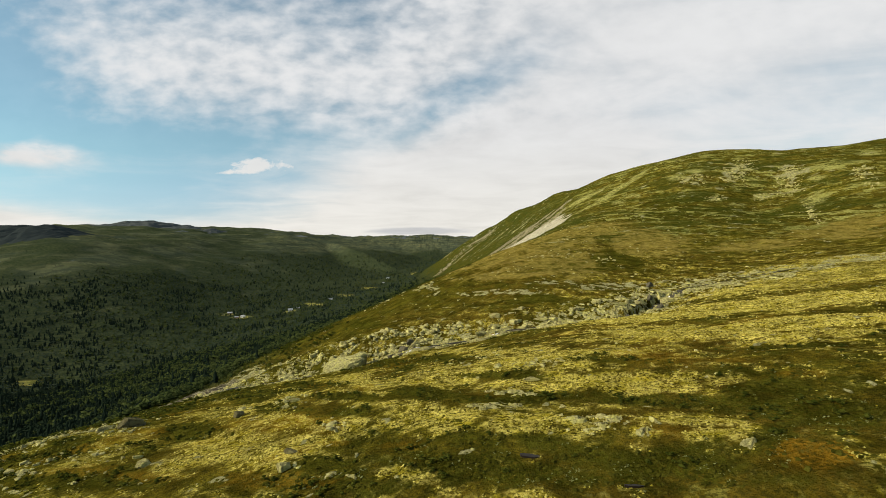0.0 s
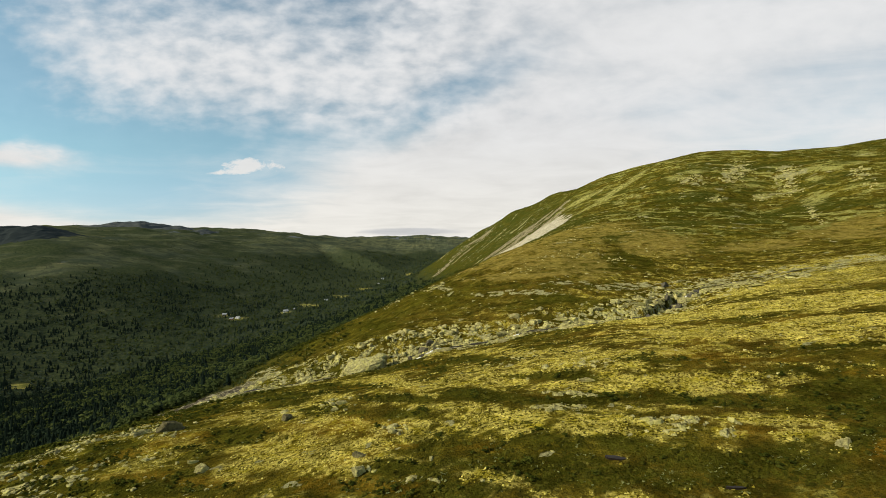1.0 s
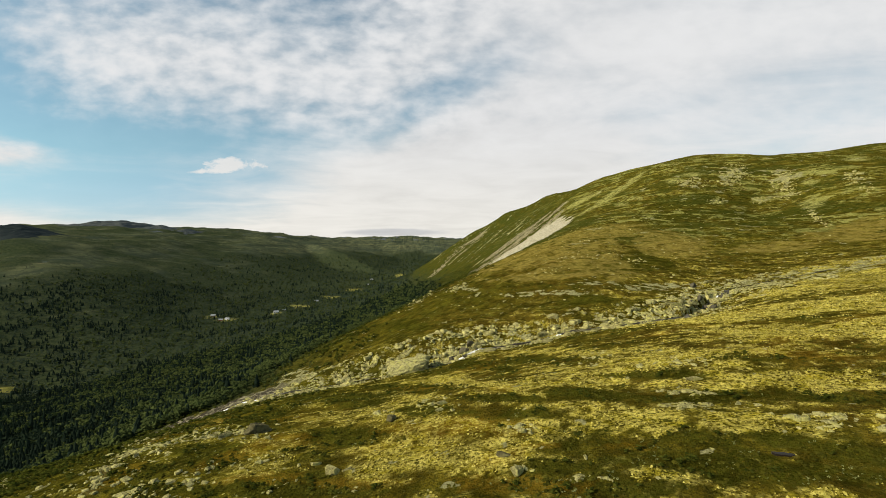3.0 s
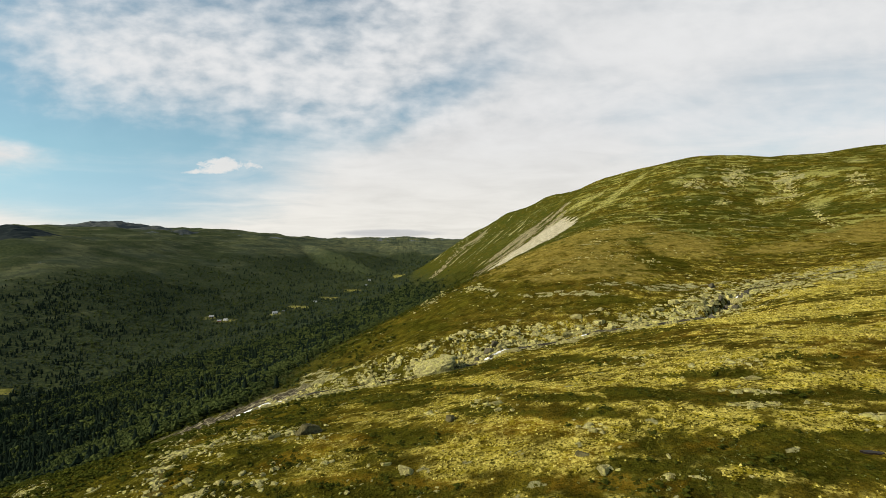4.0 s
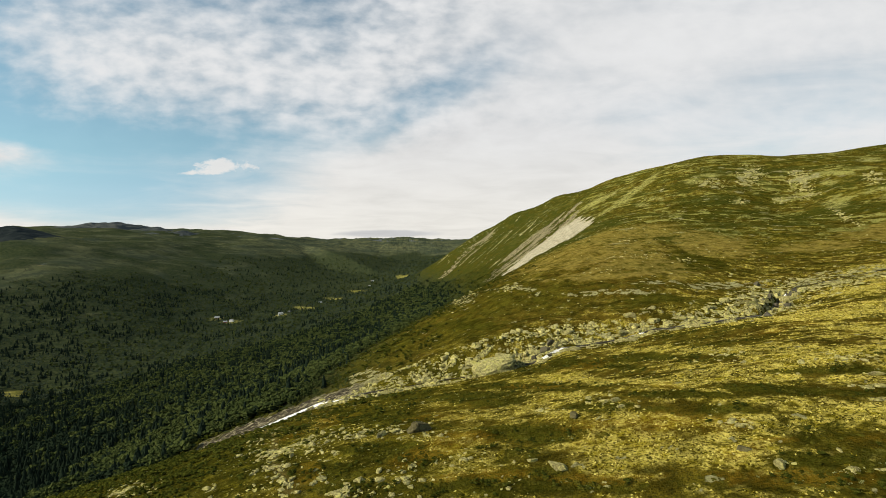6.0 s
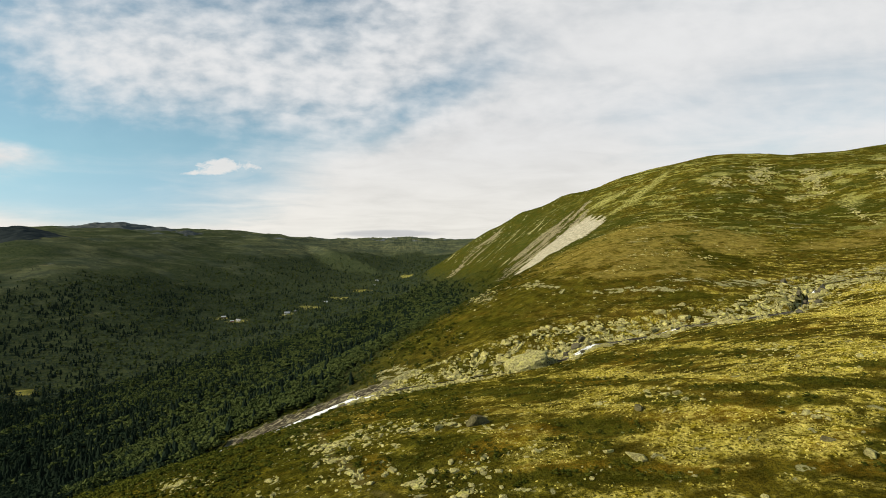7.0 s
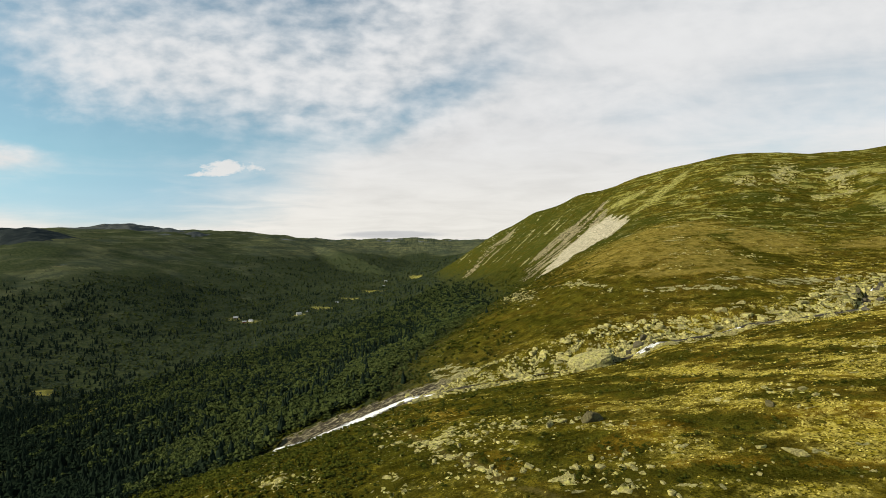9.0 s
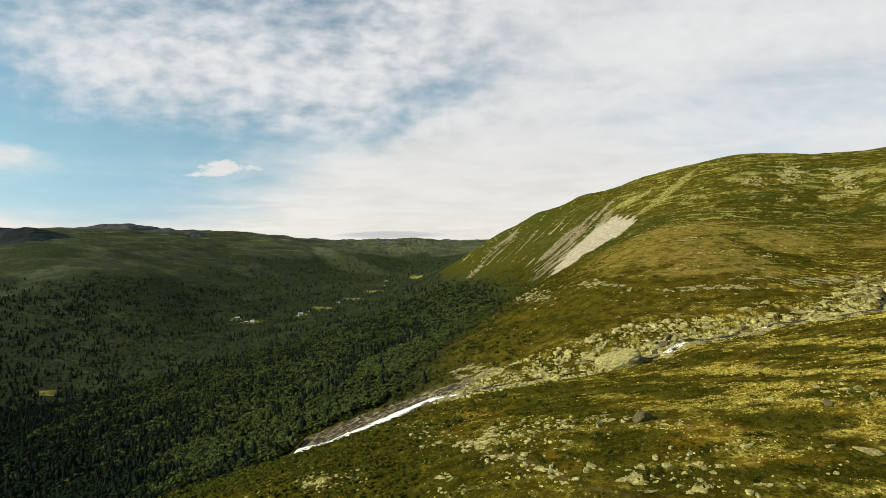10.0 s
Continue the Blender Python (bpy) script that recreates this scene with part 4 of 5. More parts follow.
def build_mountain(name, x0, x1, y0, y1, pitch, rise, crag, mat, label):
    """A craggy top that stands up from the far fells."""
    x, y = np.meshgrid(np.arange(x0, x1, pitch), np.arange(y0, y1, pitch))
    lift = rise(x, y)
    ridged = 1 - np.abs(fractal(x / 75, y / 95, 5, 0.58, 211)) * 1.6
    z = height(x, y) + lift + crag * ridged * step(lift, 0, 12) - 3.0
    rows, cols = x.shape
    i = np.arange(rows * cols).reshape(rows, cols)
    faces = np.stack([i[:-1, :-1], i[:-1, 1:], i[1:, 1:], i[1:, :-1]], -1).reshape(-1, 4)
    faces = faces[(lift.ravel()[faces] > 0.6).any(axis=1)]
    used, back = np.unique(faces, return_inverse=True)
    tagged(new(name, mesh_of(name, np.stack([x, y, z], -1).reshape(-1, 3)[used], back.reshape(-1, 4), mat)), label, "mountain")


def summit(x, y):
    wob = 40 * fractal(x / 120, y / 120, 3, 0.55, 213)
    flat = 27 * step(x, -2000, -1800) * step(x, -1545, -1640) * np.exp(-((y - 2800) / (170 + wob)) ** 4)
    knob = 15 * np.exp(-((x + 1500) / 55) ** 2 - ((y - 2800) / 130) ** 2) + 9 * np.exp(-((x + 1350) / 50) ** 2 - ((y - 2850) / 120) ** 2)
    return np.maximum(flat, knob)


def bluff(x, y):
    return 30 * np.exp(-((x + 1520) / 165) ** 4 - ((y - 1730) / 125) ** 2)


build_mountain("far_summit", -2100, -1220, 2400, 3200, 12, summit, 7, HAZY_ROCK, "flat-topped rocky summit above the fells, blue-grey with painted haze")
build_mountain("dark_knoll", -1800, -1240, 1420, 2050, 10, bluff, 4, DARK_BLUFF, "dark wooded knoll on the fells, its shade in the colour")

# ---- trees ----


def cone_ring(rng, base, top, radius, sides):
    """One ragged tier of a spruce."""
    a = np.arange(sides) * 2 * np.pi / sides + rng.uniform(0, 6)
    r = radius * rng.uniform(0.72, 1.15, sides)
    ring = np.stack([r * np.cos(a), r * np.sin(a), base + 0.05 * rng.uniform(-1, 1, sides)], -1)
    v = np.concatenate([ring, [[0, 0, top]]])
    f = np.array([[i, (i + 1) % sides, sides] for i in range(sides)])
    return v, f


def spruce_crown(rng, tiers, sides):
    """Unit height, ragged tiers tapering to a spire."""
    pieces = []
    for i in range(tiers):
        k = i / tiers
        pieces.append(cone_ring(rng, 0.08 + 0.80 * k, 0.08 + 0.80 * k + (0.92 - 0.8 * k) * 0.62, 0.21 * (1 - k) ** 0.85 + 0.02, sides))
    return joined(pieces)


OCTA = (np.array([[1, 0, 0], [0, 1, 0], [-1, 0, 0], [0, -1, 0], [0, 0, 1], [0, 0, -1]], float), np.array([[0, 1, 4], [1, 2, 4], [2, 3, 4], [3, 0, 4], [1, 0, 5], [2, 1, 5], [3, 2, 5], [0, 3, 5]]))


def birch_crown(rng, clumps, subdivisions):
    """Unit height, an uneven heap of leaf clumps with gaps."""
    bv, bf = ball(subdivisions) if subdivisions else OCTA
    if clumps < 3:
        bv, bf = bv[:5] + (0, 0, -0.3) * (bv[:5, 2:] < 0.5), bf[:4]
    pieces = []
    for i in range(clumps):
        h = rng.uniform(0.30, 0.88)
        reach = 0.26 * math.sin(math.pi * min(1, max(0.1, (1.02 - h) / 0.8))) ** 0.7
        a = rng.uniform(0, 6.28)
        r = rng.uniform(0.4, 1.0) * reach
        size = rng.uniform(0.10, 0.19) * (1.3 if clumps < 6 else 0.8)
        v = bv * size * (1 + 0.28 * rng.normal(size=(len(bv), 1))) * (1, 1, 0.85)
        pieces.append((v + (r * math.cos(a), r * math.sin(a), h), bf))
    return joined(pieces)


def trunk_shape(width, top, sides=6):
    a = np.arange(sides) * 2 * np.pi / sides
    low = np.stack([width * np.cos(a), width * np.sin(a), a * 0 - 0.05], -1)
    high = np.stack([0.35 * width * np.cos(a), 0.35 * width * np.sin(a), a * 0 + top], -1)
    f = []
    for i in range(sides):
        j = (i + 1) % sides
        f += [[i, j, sides + j], [i, sides + j, sides + i]]
    return np.concatenate([low, high]), np.array(f)


def random_places(rng, count, near, far, low, high):
    """Random ground points between two ranges and two bearings, evenly in area."""
    r = np.sqrt(rng.uniform(near ** 2, far ** 2, count))
    b = np.radians(rng.uniform(low, high, count))
    x, y = r * np.sin(b), r * np.cos(b) - 60
    return x, y


def wood_places(rng, count, near, far, low=-58, high=24):
    x, y = random_places(rng, count, near, far, low, high)
    z = height(x, y)
    c = covers(x, y, z)
    d, along, side = near_line(x, y, STREAM)
    glade = step(fractal(x / 16, y / 16, 2, 0.5, 161), 0.42, 0.62)
    keep = rng.uniform(size=count) < c["wood"] ** 1.5 * (1 - 0.8 * glade) * np.maximum(step(d, 4, 6.5), step(along, 16.4, 16.6)) * (1 - np.where(side > 0, step(d, 17, 11), step(d, 24, 17)) * step(along, 13.5, 14.3) * step(along, 16.7, 16.3))
    keep &= np.hypot(x + 50, y) > 30
    return x[keep], y[keep], z[keep]


def is_spruce(rng, x, y, z):
    d, along, side = near_line(x, y, STREAM)
    stand = fractal(x / 55, y / 75, 4, 0.62, 171) - 0.34 + 0.50 * step(x / (y + 60), -0.45, -0.85) - 2 * step(-side * d, 0, 4) * step(d, 70, 40)
    low = step(treeline(x, y) - z, 12, 60)
    return rng.uniform(size=len(x)) < 0.02 + (0.05 + 0.50 * low) * step(stand + 0.25 * low, 0.10, 0.38)


def build_wood():
    rng = np.random.default_rng(5)
    near_birches, near_spruces = [], []
    birch_slope, birch_mid, birch_far, spruce_far = [], [], [], []
    birch_small = [birch_crown(rng, 5, 0) for k in range(6)]
    birch_tiny = [birch_crown(rng, 2, 0) for k in range(5)]
    birch_fine = [birch_crown(np.random.default_rng(50 + k), 11, 0) for k in range(8)]
    spruce_small = [spruce_crown(rng, 4, 6) for k in range(4)]
    spruce_tiny = [spruce_crown(rng, 2, 5) for k in range(3)]
    for count, near, far, detail, grow in ((24000, 150, 430, 2, 1.0), (26000, 430, 900, 1, 1.2), (46000, 900, 1700, 0, 1.25), (44000, 1700, 3600, 0, 1.7)):
        x, y, z = wood_places(rng, count, near, far)
        pine = is_spruce(rng, x, y, z)
        edge = step(treeline(x, y) - z, 0, 30)
        tall = rng.uniform(0.7, 1.25, len(x)) * (1.5 + 3.5 * edge) * grow
        tall[pine] = (rng.uniform(0.5, 1.4, len(x)) * (3.4 + 4.2 * edge) * grow ** 0.6)[pine]
        places = np.stack([x, y, z], -1)
        turns = rng.uniform(0, 6.28, len(x))
        wide = rng.uniform(0.85, 1.25, len(x)) * np.where(pine, 1, 1.25)
        scales = np.stack([tall * wide, tall * wide, tall], -1)
        if detail == 2:
            order = np.argsort(np.hypot(x + 95, y - 60))
            for kind, chosen in ((0, near_birches), (1, near_spruces)):
                own = [i for i in order if pine[i] == bool(kind)][:150]
                chosen += [(places[i], turns[i], scales[i]) for i in own]
                pick = np.ones(len(x), bool)
                pick[own] = False
                x, places, turns, scales, pine = x[pick], places[pick], turns[pick], scales[pick], pine[pick]
                order = np.argsort(np.hypot(places[:, 0] + 95, places[:, 1] - 60))
        # birches given the lighter olive leaf, as if in sun; others the dark one
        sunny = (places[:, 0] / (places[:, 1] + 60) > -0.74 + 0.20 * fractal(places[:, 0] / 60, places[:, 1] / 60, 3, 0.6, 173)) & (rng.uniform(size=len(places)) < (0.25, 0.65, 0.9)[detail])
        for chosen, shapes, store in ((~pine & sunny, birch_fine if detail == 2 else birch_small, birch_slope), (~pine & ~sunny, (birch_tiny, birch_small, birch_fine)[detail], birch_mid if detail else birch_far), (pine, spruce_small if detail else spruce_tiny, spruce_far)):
            which = np.flatnonzero(chosen)
            for k, shape in enumerate(shapes):
                own = which[k::len(shapes)]
                if len(own):
                    store.append(spread(shape, places[own], turns[own], scales[own]))
    for name, store, mat, label in (("slope_birches", birch_slope, SLOPE_BIRCH, "olive green birches on the slope beside the cascade"), ("birch_wood", birch_mid, SHADED_BIRCH, "green mountain birch wood covering the valley"), ("far_birch_wood", birch_far, HAZY_BIRCH, "birch wood on the far side of the valley, grey-green for haze"), ("spruce_wood", spruce_far, SPRUCE, "dark spruce wood scattered through the valley")):
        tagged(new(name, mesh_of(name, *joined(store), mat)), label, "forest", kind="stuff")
    bark = mesh_of("trunk", *trunk_shape(0.022, 0.62), BARK)
    for name, chosen, crowns, mat, label, group in (
            ("birch", near_birches, [mesh_of("crown", *birch_crown(rng, 13, 1), SLOPE_BIRCH) for k in range(5)], SHADED_BIRCH, "small green mountain birch on the valley slope", "birches below the cascade"),
            ("spruce", near_spruces, [mesh_of("crown", *spruce_crown(rng, 8, 9), SPRUCE) for k in range(5)], SPRUCE, "dark narrow spruce tree among the birches", "spruces below the cascade")):
        for k, (place, turn, scale) in enumerate(chosen):
            root = tagged(new(name), label, "tree", group)
            root.matrix_basis = Matrix.LocRotScale(Vector(place), Euler((0, 0, turn)), Vector(scale))
            part("trunk", bark, root)
            part("crown", crowns[k % 5], root)


build_wood()


# ---- stones ----


def on_ground(x, y, sink=0.0):
    return np.stack([x, y, height(x, y) - sink], -1)


def block_shape(rng, corners=13, flat=0.75):
    """An angular block: the hull of a few corners on a rounded cube."""
    p = rng.normal(size=(corners, 3))
    p /= (np.abs(p) ** 4).sum(axis=1, keepdims=True) ** 0.25
    p *= (1.0, rng.uniform(0.65, 0.95), flat)
    p *= rng.uniform(0.82, 1.05, (corners, 1))
    bm = bmesh.new()
    for q in p:
        bm.verts.new(q)
    bmesh.ops.convex_hull(bm, input=bm.verts)
    loose = [q for q in bm.verts if not q.link_faces]
    bmesh.ops.delete(bm, geom=loose, context="VERTS")
    bmesh.ops.triangulate(bm, faces=bm.faces)
    bm.verts.index_update()
    v = np.array([q.co[:] for q in bm.verts])
    f = np.array([[q.index for q in p.verts] for p in bm.faces])
    bm.free()
    return v, f


# rubble along the stream: x, where it begins and ends across, how thick it lies
BANKS = [(-92, 172, 185, 0.6), (-80, 162, 182, 0.9), (-63, 162, 184, 1.0), (-50, 160, 181, 1.0), (-38, 159, 178, 1.0), (-28, 161, 182, 1.0), (-12, 158, 181, 1.0), (5, 157, 176, 0.9), (15, 156, 171, 0.8), (28, 157, 166, 0.7), (42, 157, 167, 0.6), (58, 159, 180, 0.9), (74, 158, 192, 0.8), (90, 162, 203, 0.6), (126, 168, 198, 0.35)]
CLUSTERS_EAST = [(-34.9, 87, 5, 1.3, -70), (-25.2, 81.0, 3.3, 1.2, -53), (-14.2, 66.8, 1.6, 1.0, -42), (13.7, 64.8, 1.4, 1.2, 10), (-17.3, 57.2, 1.3, 0.7, -57), (-88, 103, 20, 5.5, -60), (-68.8, 104, 20, 3.8, -51), (-34.9, 169.4, 6.9, 1.9, -26), (-74.5, 101.1, 17, 4.7, -63), (-97.3, 143, 20, 3.4, -58),
                 (-58.0, 91.0, 7.6, 3.2, -57), (-26.9, 85.5, 4.4, 2.5, -69), (-82.8, 92.0, 16, 3.3, -66), (-51.5, 73.7, 5.2, 2.6, -25), (-60.7, 72.3, 4.2, 1.9, -41), (-45.6, 64.6, 2.0, 1.3, -43)]
CLUSTERS_WEST = [(-15.3, 68.1, 2.1, 0.9, -27), (9.0, 106.1, 9.3, 3.8, 76), (15.9, 83.1, 4.7, 4.1, -32), (-62.2, 71.6, 5.8, 1.8, -31), (-78.2, 97.3, 11.0, 3.6, -81), (-70.7, 101.8, 7.0, 2.6, -60), (-68.5, 72.3, 3.7, 2.2, -27), (-61.3, 66.7, 5.2, 1.7, -21), (-80.4, 79.8, 6.6, 3.5, -42),
                 (-92.3, 83.9, 4.7, 1.4, -44), (-112.0, 104.2, 9.8, 2.9, -50), (-59.6, 75.8, 3.0, 2.0, -31), (-48.4, 63.4, 3.0, 1.4, -14), (-63.0, 97.6, 5.4, 2.5, -65), (-95.6, 118, 10, 4.4, -76), (19, 56, 5, 2.4, -18)]


def stone_places(rng):
    """Where stones lie, x, y, size and flatness: along the stream, in clusters on the slope and on the hill."""
    sites = []
    bx, low, high, thick = np.array(BANKS).T
    while len(sites) < 3400:
        x = rng.uniform(-94, 128)
        if rng.uniform() > np.interp(x, bx, thick):
            continue
        lo, hi = np.interp(x, bx, low), np.interp(x, bx, high)
        y = lo + (hi - lo) * rng.beta(1.1, 1.35)
        if fractal(np.array([x / 8]), np.array([y / 4]), 3, 0.6, 207)[0] < -0.12:
            continue
        sites.append((x, y, float(np.clip(rng.lognormal(-0.80, 0.55), 0.2, 1.7)), 0.5 if x > 56 else 0.9))
    for cx, cy, rx, ry, turn in CLUSTERS_EAST + CLUSTERS_WEST:
        c, s = math.cos(radians(turn)), math.sin(radians(turn))
        for k in range(int(np.clip(2.4 * rx * ry, 10, 58))):
            p, q = 0.62 * rx * rng.normal(), 0.62 * ry * rng.normal()
            sites.append((cx + c * p - s * q, cy + s * p + c * q, min(0.85, 0.27 * rng.lognormal(0, 0.60)), 0.85))
    for k in range(480):
        sites.append((rng.uniform(-150, 90), rng.uniform(42, 165), min(0.42, 0.13 * rng.lognormal(0, 0.65)), 0.8))
    for k in range(520):
        y = rng.uniform(185, 420)
        sites.append((rng.uniform(-0.15, 0.75) * (y + 20), y, min(0.8, 0.34 * rng.lognormal(0, 0.5)), 0.8))
    for cx, cy, rx, ry, turn in CRAGS:
        c, s = math.cos(radians(turn)), math.sin(radians(turn))
        for k in range(int(0.26 * rx * ry) + 18):
            p, q = 0.55 * rx * rng.normal(), 0.55 * ry * rng.normal()
            sites.append((cx + c * p - s * q, cy + s * p + c * q, min(3.0, 0.62 * rng.lognormal(0, 0.5)), 1.1))
    for cx, cy, rx, ry, count, size in ((82, 243, 5, 3, 14, 0.55), (76, 298, 6, 3, 14, 0.6), (62, 252, 16, 9, 40, 0.4), (36, 230, 12, 6, 26, 0.4), (-9, 244, 5, 12, 40, 0.6), (-26, 300, 8, 30, 40, 0.7)):
        for k in range(count):
            sites.append((cx + rx * rng.normal(0, 0.6), cy + ry * rng.normal(0, 0.6), size * rng.lognormal(0, 0.45), 0.8))
    sites = np.array(sites)
    z = height(sites[:, 0], sites[:, 1])
    c = covers(sites[:, 0], sites[:, 1], z)
    keep = (c["wood"] < 0.3) & (rng.uniform(size=len(sites)) > 0.45 * patches(sites[:, 0], sites[:, 1], DARK_EAST, DARK_MIDDLE, DARK_WEST))
    d, along, side = near_line(sites[:, 0], sites[:, 1], STREAM)
    keep &= (d > 0.9) & (np.hypot((sites[:, 0] + 32) / 1.6, sites[:, 1] - 159) > 5.5)
    keep &= (np.hypot(sites[:, 0] + 57.8, sites[:, 1] - 91) > 3.0)
    return sites[keep]


def build_stones():
    rng = np.random.default_rng(11)
    shapes = [block_shape(rng, 12 + k % 7, rng.uniform(0.60, 0.95)) for k in range(14)]
    meshes = [mesh_of("boulder", v, f, STONE) for v, f in shapes]
    small = [block_shape(rng, 9 + k % 5, 0.75) for k in range(16)]
    sites = stone_places(rng)
    weight = sites[:, 2] / np.hypot(sites[:, 0] + 55, sites[:, 1])
    order = np.argsort(-weight)
    for k, i in enumerate(order[:300]):
        x, y, size, squat = sites[i]
        by_water = near_line(np.array([x]), np.array([y]), STREAM)[0][0] < 20
        ob = new("boulder", meshes[k % 14])
        ob.matrix_basis = Matrix.LocRotScale(Vector((x, y, float(height(x, y)) + 0.12 * size)), Euler((rng.normal(0, 0.15), rng.normal(0, 0.15), rng.uniform(0, 6.28))), Vector((size, size * rng.uniform(0.7, 1.1), size * squat * rng.uniform(0.6, 1.0))))
        tagged(ob, "angular pale boulder in the rocks beside the stream" if by_water else "pale lichen-covered boulder lying on the heath", "boulder", "boulders by the stream" if by_water else "boulders on the slope")
    rest = order[300:]
    pieces = []
    for k, shape in enumerate(small):
        own = rest[k::len(small)]
        size = sites[own, 2]
        places = on_ground(sites[own, 0], sites[own, 1]) + np.stack([0 * size, 0 * size, 0.1 * size], -1)
        pieces.append(spread(shape, places, rng.uniform(0, 6.28, len(own)), np.stack([size, size * rng.uniform(0.7, 1.1, len(own)), size * sites[own, 3] * rng.uniform(0.6, 1.0, len(own))], -1)))
    tagged(new("loose_stones", mesh_of("loose_stones", *joined(pieces), STONE)), "pale loose stones strewn over heath and stream bank", "stones", kind="stuff")

    def single(name, x, y, size, turn, mat, label, seed, lift=0.1, cuts=8, tip=0, level=None):
        r = np.random.default_rng(seed)
        v, f = rock_shape(r, 4, cuts, 0.9)
        v = v + 0.02 * np.stack([fractal(v[:, 0] * 4 + k, v[:, 1] * 4 + v[:, 2] * 5, 3, 0.6, 7 + k) for k in range(3)], -1)
        ob = new(name, mesh_of(name, v * size, f, mat))
        ob.matrix_basis = pose(x, y, float(height(x, y)) + lift * size[2] if level is None else level, 0, tip, turn)
        tagged(ob, label, "boulder")

    v, f = ball(5)
    v = v / (np.abs(v) ** 3.2).sum(axis=1, keepdims=True) ** (1 / 3.2)
    for normal, far in (((0.98, -0.10, -0.28), 0.80), ((-0.25, -0.62, 0.74), 0.86), ((0.15, 0.1, 0.98), 0.86)):
        normal = np.array(normal) / np.linalg.norm(normal)
        v = v - 0.9 * np.maximum(v @ normal - far, 0)[:, None] * normal
    rough = fractal(v[:, 0] * 2.6 + v[:, 2], v[:, 1] * 2.6 + 2 * v[:, 2], 5, 0.6, 77)
    v = v * (1 + 0.075 * rough)[:, None]
    ob = new("great_boulder", mesh_of("great_boulder", v * (7.3, 4.6, 3.75), f, SMOOTH))
    ob.matrix_basis = pose(-31.8, 161.0, -8.8, 0, -16, 6)
    tagged(ob, "huge pale smooth boulder tilted on the stream bank", "boulder")
    single("dark_boulder", -57.9, 91.2, (2.4, 1.5, 1.8), 30, GREY, "dark grey split boulder standing on the heath", 8, 0.35)
    single("pale_boulder", -64.6, 94.2, (1.4, 1.0, 0.8), 60, SLAB, "pale rounded boulder beside a dark one", 9, 0.2)
    single("ledge_rock", -40.0, 66.3, (1.0, 2.3, 0.5), 15, SLAB, "pale tilted rock slab in the heath", 10, 0.1)
    single("split_boulder", -18.2, 56.4, (0.75, 0.6, 0.7), 25, STONE, "split pale boulder with a dark shaded side", 16, 0.45)
    single("flat_boulder", -18.9, 61.0, (0.9, 0.6, 0.4), -15, GREY, "low grey-brown boulder sunk in yellow lichen", 17, 0.3)
    single("heath_rock", -25.1, 83.3, (0.9, 0.6, 0.55), 10, STONE, "pale angular rock among dark scrub", 18, 0.3)
    single("heath_rock", -33.2, 80.2, (0.8, 0.7, 0.7), 40, GREY, "dark brown rock on the heath", 19, 0.4)
    single("heath_rock", -15.3, 66.7, (0.8, 0.5, 0.4), -20, STONE, "pale flat rock in golden lichen", 20, 0.3)
    single("heath_rock", 13.5, 75.6, (1.2, 0.7, 0.4), -10, SLAB, "low pale rock in dark scrub", 21, 0.3)
    # two dark rocks whose colour stands for the shadow inside the cleft
    single("cleft_rock", 82.5, 193.0, (1.8, 1.4, 2.2), 30, WET_SHADED, "dark rock standing for a shaded cleft above the stream", 14, 0.2)
    single("cleft_rock", 76.0, 177.5, (1.2, 2.2, 1.7), -35, WET_SHADED, "dark rock wall in the stream gorge, shade in its colour", 15, 0.2)
    # wet rocks, dark enough to read as the shaded crevice by the fall
    for x, y, size, turn, seed in ((-11.2, 168.0, (1.7, 1.2, 1.5), 20, 31), (-13.6, 166.2, (2.0, 1.1, 1.4), -25, 32), (-17.2, 165.2, (1.5, 1.2, 1.3), 40, 33), (-13.0, 160.2, (1.8, 0.9, 0.9), 10, 34), (-9.6, 163.2, (1.0, 0.6, 0.8), 75, 35)):
        single("fall_rock", x, y, size, turn, WET_SHADED, "dark wet rock holding crevice shade beside the white fall", seed, 0.3)
    for k in range(34):
        q = rng.uniform(3.6, 6.0)
        leg = int(q)
        (ax, ay), (bx, by) = STREAM[leg], STREAM[leg + 1]
        x, y, size = ax + (bx - ax) * (q - leg) + rng.normal(0, 1.6), ay + (by - ay) * (q - leg) + rng.normal(0, 2.6), rng.uniform(0.5, 1.5)
        # every third block takes the dark stone: wet rock plus crevice shade
        ob = new("gorge_block", mesh_of("gorge_block", *block_shape(rng, 14, 0.9), WET_SHADED if k % 3 == 0 else STONE))
        ob.matrix_basis = Matrix.LocRotScale(Vector((x, y, float(height(x, y)) + 0.15 * size)), Euler((0, 0, rng.uniform(0, 6.28))), Vector((size, size, size)))
        tagged(ob, "dark wet block holding crevice shade in the stream gorge" if k % 3 == 0 else "pale dry block wedged in the stream gorge", "boulder", "blocks in the gorge")
    for k in range(30):
        leg = rng.integers(3, 13)
        (ax, ay), (bx, by) = STREAM[leg], STREAM[leg + 1]
        q = rng.uniform()
        off = rng.uniform(3, 14) if rng.uniform() < 0.7 else -rng.uniform(2, 5)
        if np.hypot(ax + (bx - ax) * q + 34, ay + (by - ay) * q + off - 159) < 13:
            continue
        single("rock_ledge", ax + (bx - ax) * q, ay + (by - ay) * q + off * (0.5 if leg > 11 else 1), (rng.uniform(1.4, 3.6), rng.uniform(1.2, 2.4), rng.uniform(0.7, 1.7)), rng.uniform(-60, 60), SLAB, "weathered pale bedrock ledge along the stream", 40 + k, 0.0)


build_stones()


